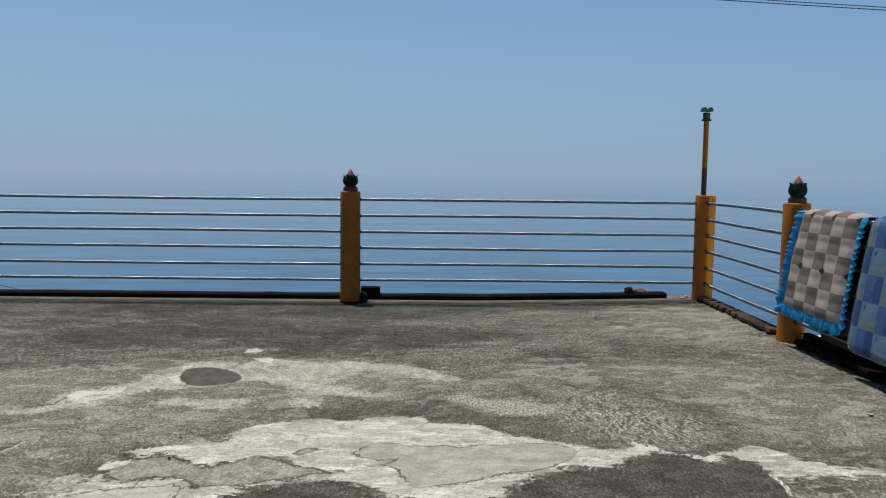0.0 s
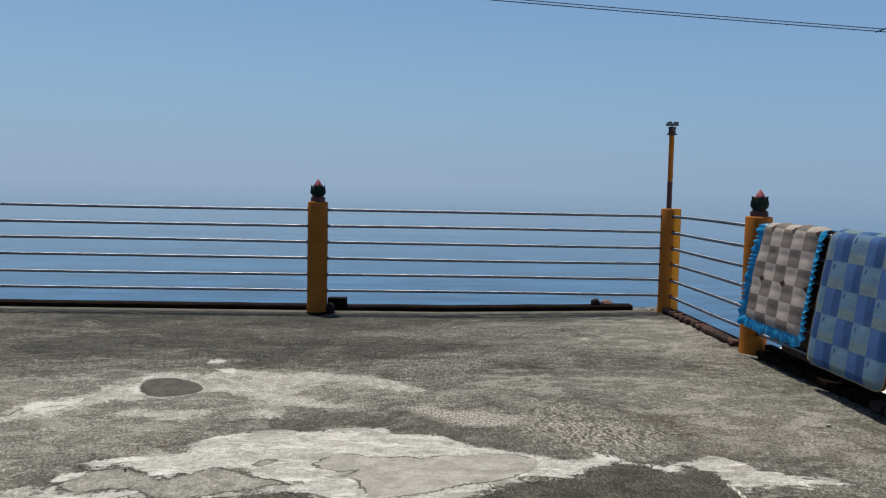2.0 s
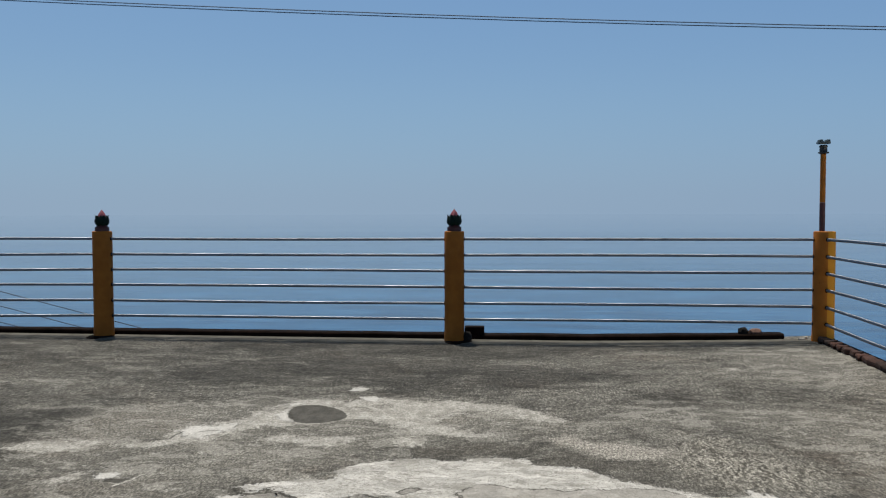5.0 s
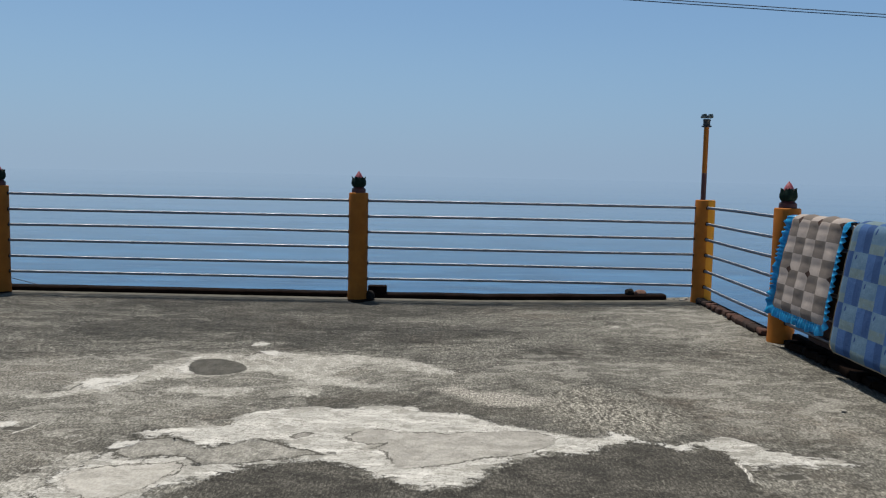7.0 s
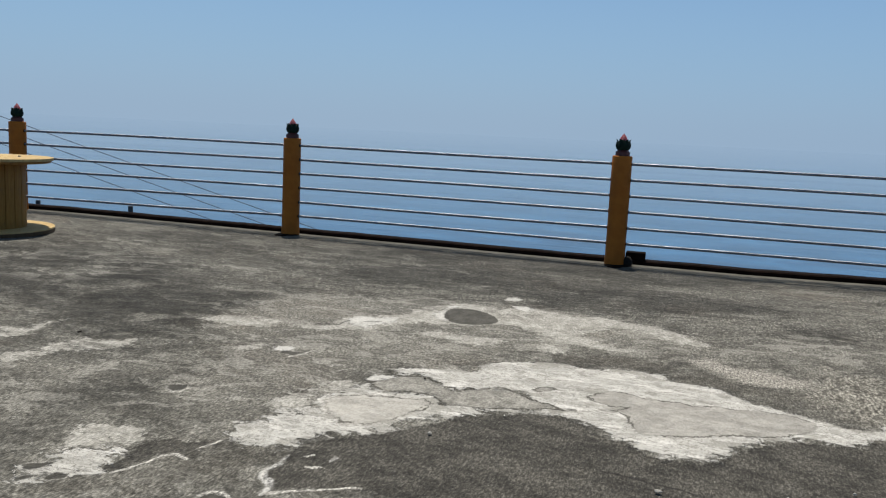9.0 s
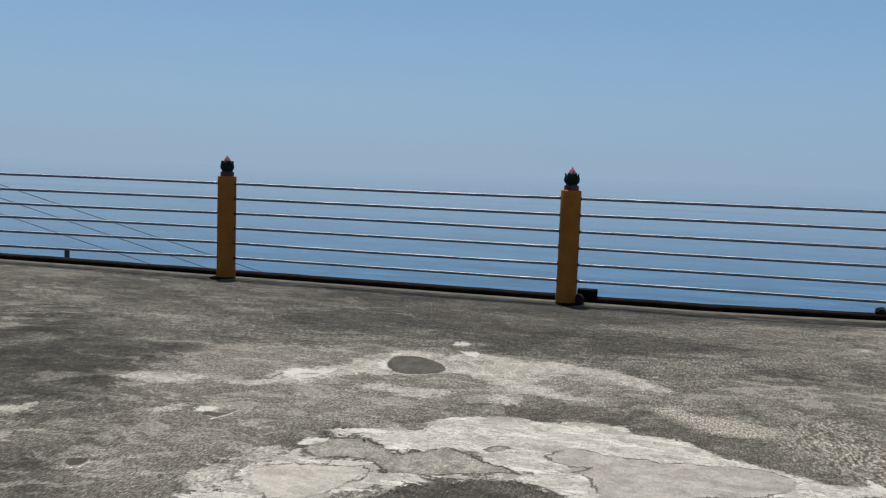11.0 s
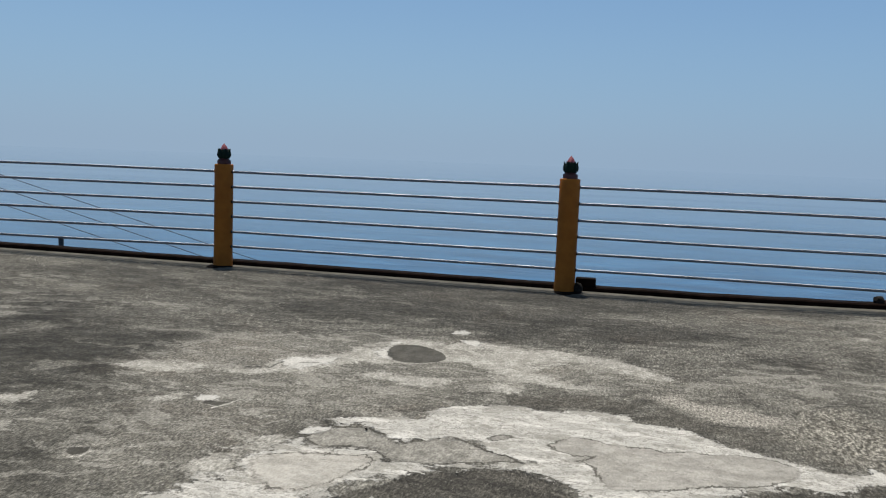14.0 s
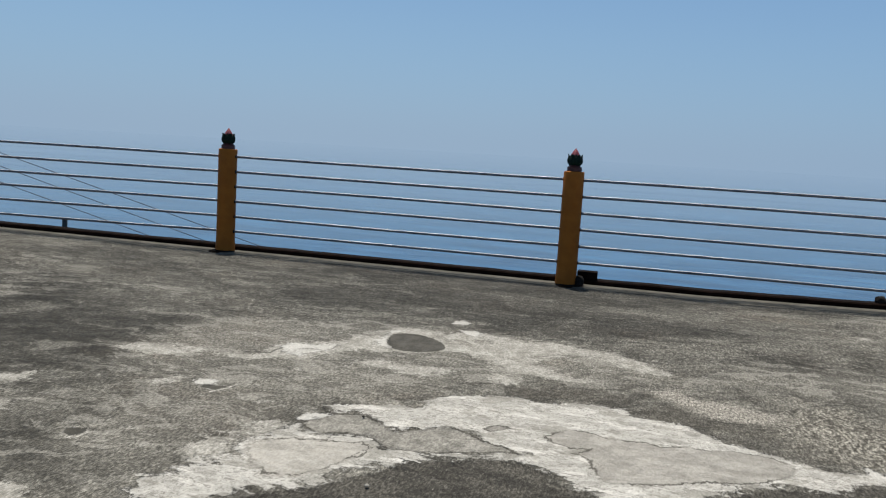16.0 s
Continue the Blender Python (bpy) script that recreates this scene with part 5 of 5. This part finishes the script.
def fold_line(front, back, gap_front, gap_back, lean):
    """A line over the top pipe, as seen along the rail: (x, z) from the inner hem up, over and down the outer side."""
    pts = []
    n = 44
    for k in range(n):
        s = k / (n - 1)
        z = front + (RAIL_TOP - 0.03 - front) * s
        pts.append((RAIL_X - gap_front - lean * (1 - s) ** 1.2 - 0.012 * math.sin(math.pi * s), z))
    for k in range(1, 8):
        a = math.pi * k / 8
        mid, half = (gap_back - gap_front) / 2, (gap_front + gap_back) / 2
        pts.append((RAIL_X + mid - half * math.cos(a), RAIL_TOP - 0.03 + 0.045 * math.sin(a)))
    for k in range(n):
        s = k / (n - 1)
        pts.append((RAIL_X + gap_back + 0.01 * math.sin(math.pi * s), RAIL_TOP - 0.03 + (back - RAIL_TOP + 0.03) * s))
    return pts


def sheet(line, y0, y1, thick, columns, skew, puff, seed, cell=(0.18, 0.18), tuft=0.0035, corner=0.05):
    """A padded cloth along the line between y0 and y1: an outer and an inner skin and their edges. Returns the bmesh and the outer rim."""
    bm = bmesh.new()
    uv = bm.loops.layers.uv.new("UVMap")
    length = [0.0]
    for a, b in zip(line, line[1:]):
        length.append(length[-1] + math.hypot(b[0] - a[0], b[1] - a[1]))
    skins, coords = [], {}
    for side in (0, 1):
        skin = []
        for i, (x, z) in enumerate(line):
            a, b = line[max(i - 1, 0)], line[min(i + 1, len(line) - 1)]
            d = Vector((b[0] - a[0], 0, b[1] - a[1])).normalized()
            out = Vector((-d.z, 0, d.x))
            hem = min(i, len(line) - 1 - i)
            row = []
            for j in range(columns + 1):
                q = j / columns
                v = min(length[i], length[-1] - length[i])
                inset = corner - math.sqrt(corner ** 2 - (corner - v) ** 2) if v < corner else 0.0
                q = (inset + (y1 - y0 - 2 * inset) * q) / (y1 - y0)
                y = y0 + (y1 - y0) * q + skew * (length[i] / length[-1] - 0.5) * (0.35 + 0.65 * q)
                round_off = min(1.0, 0.35 + 0.65 * min(j, columns - j, hem) / 2)
                soft = puff * noise.noise(Vector((q * 5 + seed, length[i] * 4, seed)))
                quilt = tuft * abs(math.sin(math.pi * q * (y1 - y0) / cell[0])) ** 0.6 * abs(math.sin(math.pi * length[i] / cell[1])) ** 0.6
                vert = bm.verts.new(Vector((x, y, z)) + out * ((thick / 2) * round_off * (1 if side == 0 else -1) + (soft + (quilt if side == 0 else 0))))
                coords[vert] = (q * (y1 - y0), length[i])
                row.append(vert)
            skin.append(row)
        skins.append(skin)
    rows = len(line)
    for side in (0, 1):
        for i in range(rows - 1):
            for j in range(columns):
                s = skins[side]
                f = bm.faces.new((s[i][j], s[i][j + 1], s[i + 1][j + 1], s[i + 1][j]))
                f.material_index = side
    rim = [(i, 0) for i in range(rows)] + [(rows - 1, j) for j in range(1, columns + 1)] + [(i, columns) for i in range(rows - 2, -1, -1)] + [(0, j) for j in range(columns - 1, 0, -1)]
    for a, b in zip(rim, rim[1:] + rim[:1]):
        f = bm.faces.new((skins[0][a[0]][a[1]], skins[0][b[0]][b[1]], skins[1][b[0]][b[1]], skins[1][a[0]][a[1]]))
        f.material_index = 1
    for f in bm.faces:
        for l in f.loops:
            l[uv].uv = coords[l.vert]
    outer = [skins[0][i][j].co.copy() for i, j in rim]
    inner = [skins[1][i][j].co.copy() for i, j in rim]
    return bm, outer, inner


def frill(edge, middle, seed):
    """A gathered ribbon sewn along an edge line that runs round the cloth's middle, wider along the lower hem."""
    bm = bmesh.new()
    rows = []
    fine = []
    for a, b in zip(edge, edge[1:]):
        steps = max(1, int((b - a).length / 0.005))
        fine += [a.lerp(b, s / steps) for s in range(steps)]
    for n, p in enumerate(fine):
        t = n * 0.005
        a, b = fine[max(n - 9, 0)], fine[min(n + 9, len(fine) - 1)]
        run = (b - a).normalized()
        if abs(run.x) < 0.6:
            flat = run.cross(Vector((-1, 0, 0))).normalized()
            flat = -flat if flat.dot(p - middle) < 0 else flat
        else:
            flat = Vector((0, math.copysign(1, p.y - middle.y), 0))
        d = flat
        low = max(0.0, -d.z)
        width = 0.034 + 0.038 * low + (0.024 if d.y > 0.5 else 0.0) + 0.012 * max(0.0, (p.z - 0.80) / 0.2) * (d.y < 0)
        d = (d + Vector((-0.55 * max(0.0, d.y) + 0.30 * max(0.0, -d.y) - 0.12 * low, 0, 0))).normalized()
        lift = Vector((-0.85, 0.25 * (1 - low), 0.1))
        w = math.sin(t * 150 + 7.0 * noise.noise(Vector((t * 9, seed, 0)))) * (0.75 + 0.6 * noise.noise(Vector((t * 20, 0, seed))))
        w += 0.4 * noise.noise(Vector((t * 75, seed, 3)))
        row = []
        for k in range(6):
            s = k / 5
            row.append(bm.verts.new(p + d * width * s * (1 + 0.22 * noise.noise(Vector((t * 14, seed, 5)))) + lift * (0.002 + 0.015 * w * s ** 0.7 + 0.006 * math.sin(s * 3))))
        rows.append(row)
    for a, b in zip(rows, rows[1:]):
        for k in range(5):
            bm.faces.new((a[k], b[k], b[k + 1], a[k + 1]))
    bmesh.ops.solidify(bm, geom=bm.faces[:], thickness=0.002)
    return bm


# thin taupe pad with a turquoise frill
line = fold_line(0.295, 0.075, 0.045, 0.06, 0.075)
bm, outer, inner = sheet(line, 5.34, 6.13, 0.035, 40, -0.24, 0.010, 2.0, (0.155, 0.127), 0.010, 0.03)
pad = new("sleeping_pad", None)
pad.empty_display_size = 0.1
pad.location = (RAIL_X, 5.65, 0)
tagged(pad, "taupe checked sleeping pad with turquoise frill hung over the rail", "bedding", "bedding airing on the rail")


def shifted(bm, ob):
    bmesh.ops.translate(bm, vec=-ob.location, verts=bm.verts)
    return bm


def cover(bm, name, front, back, parent):
    ob = part(name, shifted(bm, parent), front, parent)
    ob.data.materials.append(back)
    return ob


cover(bm, "cover", TAUPE_CHECK, LINING, pad)
rows, cols = len(line), 40
down = outer[:rows - 34]
near_side = outer[rows + cols - 1:rows + cols - 1 + rows][::-1][:rows - 34]
hem = [outer[0]] + [outer[-k] for k in range(1, cols)] + [near_side[0]]
around = down[::-1] + hem[1:-1] + near_side
part("frill", shifted(frill(around, sum(around, Vector()) / len(around), 1.0), pad), FRILL, pad, "turquoise satin frill")

# thicker blue mattress with tan piping
line = fold_line(0.165, 0.22, 0.055, 0.065, 0.075)
bm, outer, inner = sheet(line, 4.37, 5.17, 0.046, 32, -0.16, 0.006, 6.0, (0.174, 0.166), 0.003, 0.065)
mattress = new("folding_mattress", None)
mattress.empty_display_size = 0.1
mattress.location = (RAIL_X, 4.7, 0)
tagged(mattress, "blue checked thin mattress hung over the rail", "bedding", "bedding airing on the rail")
cover(bm, "cover", BLUE_CHECK, LINING, mattress)
for rim in (outer, inner):
    loop = rim + [rim[0]]
    part("piping", shifted(tube(loop, 0.0045, 6), mattress), PIPING, mattress, "tan piping")

# ---- side kerb of old bricks, with stones ----
side = part("kerb", box((0.12, 4.3, 0.04), (2.955, 6.33, -0.004), 0.006), KERB)
tagged(side, "low brick kerb on a near-black mortar bed", "kerb", kind="structure")
# dark backing along the bedding's bay; its colour carries the shade there
part("mortar", box((0.06, 1.9, 0.085), (2.975, 5.3, 0.0425), 0.012), KERB, side, "mortar behind the bricks, near black for the bedding's shade")
# this kerb's near-black colour stands for the shade lying over it
side2 = part("kerb", box((0.11, 2.2, 0.06), (3.05, 3.05, 0.03), 0.012), NEAR_BLACK)
tagged(side2, "low kerb along the terrace side, shade put in as near black", "kerb", kind="structure")
rng = random.Random(5)
BRICKS = []
for n in range(6):
    b = box((0.090, 0.115 + 0.014 * (n % 3), 0.052), (0, 0, 0.026), 0.019, 0, 4)
    for v in b.verts:
        v.co += 0.013 * Vector((noise.noise(v.co * 30 + Vector((n, 0, 0))), noise.noise(v.co * 30 + Vector((0, n, 4))), noise.noise(v.co * 30 + Vector((7, 0, n)))))
    # the last three are near black: shaded copies for under the bedding
    BRICKS.append(mesh_of("brick", b, BRICK if n < 3 else KERB))
y = 8.33
while y > 4.35:
    if not 6.2 < y < 6.56:
        b = part("brick", BRICKS[rng.randrange(3) + (3 if y < 6.2 and rng.random() < 0.75 else 0)], None, side)
        b.matrix_basis = pose((2.885 if y > 6.4 else 2.872 + 0.02 * (6.4 - y)) + rng.uniform(-0.010, 0.010), y, (-0.007 if y > 6.4 else 0.008) + rng.uniform(-0.003, 0.004), rng.uniform(-6, 6), rng.uniform(-7, 7), rng.uniform(-12, 12))
    y -= 0.136 + rng.uniform(0, 0.024)
for x, y, w, h, s in ((3.05, 4.10, 0.15, 0.155, 4.0), (3.06, 3.98, 0.17, 0.16, 8.0), (3.03, 4.20, 0.10, 0.07, 2.0)):
    b = bmesh.new()
    bmesh.ops.create_icosphere(b, subdivisions=3, radius=1.0)
    for v in b.verts:
        k = 0.22 * noise.noise(v.co * 1.6 + Vector((s, s, 0))) + 0.12 * noise.noise(v.co * 4 + Vector((0, s, s)))
        z = (v.co.z + 1) / 2
        r = w / 2 * (1.35 - 1.25 * z) * (1 + k)
        v.co = Vector((v.co.x * r, v.co.y * r, h * z ** 0.8))
    ob = part("upright_stone", b, NEAR_BLACK)
    ob.matrix_world = pose(x, y, 0.055)
    tagged(ob, "dark upright stone on the side kerb", "stone", "upright stones")
ob = part("pebble", lump((0.16, 0.06, 0.05), 5.0, 0.2), STONE)
ob.matrix_world = pose(3.0, 6.75, 0.035, 0, 0, 80)
tagged(ob, "dark flat stone behind the brick kerb", "stone")

# ---- small things on the drum and grit on the floor ----
cup = thing("cup", (DRUM[0] + 0.27, DRUM[1] - 0.18, TALL + GROUND_DRUM), "small dark red cup on the drum table", "cup")
part("body", lathe([(0.026, 0), (0.032, 0.004), (0.036, 0.08), (0.038, 0.088), (0.034, 0.088), (0.030, 0.012)], 24), MAROON, cup)
part("handle", tube([(0.034 + 0.024 * math.sin(math.pi * s / 8), 0, 0.02 + 0.05 * s / 8) for s in range(9)], 0.004, 6), MAROON, cup)
ob = part("bottle_cap", lathe([(0.014, 0), (0.015, 0.002), (0.015, 0.02), (0.012, 0.023)], 18), PINK)
ob.matrix_world = pose(DRUM[0] + 0.36, DRUM[1] - 0.22, TALL + GROUND_DRUM)
tagged(ob, "small pink cap lying on the drum table", "cap")
for n, (x, y, w, d, h, what) in enumerate(((0.19, 2.74, 0.028, 0.020, 0.010, "pale"),
                                           (2.46, 4.36, 0.040, 0.026, 0.010, "pale"), (-3.02, 3.57, 0.032, 0.014, 0.008, "dark"), (-0.99, 3.63, 0.020, 0.012, 0.007, "dark"),
                                           (-0.72, 2.93, 0.018, 0.016, 0.009, "pale"), (0.85, 3.02, 0.013, 0.010, 0.006, "pale"), (0.62, 2.88, 0.011, 0.009, 0.006, "pale"))):
    ob = part("pebble", lump((w, d, h), 20.0 + n, 0.25), PALE_STONE if what == "pale" else STONE)
    ob.matrix_world = pose(x, y, 0.003, 0, 0, 40 * n)
    tagged(ob, "small white pebble lying on the terrace floor" if what == "pale" else "small dark crumb lying on the terrace floor", "pebble", "crumbs on the floor")
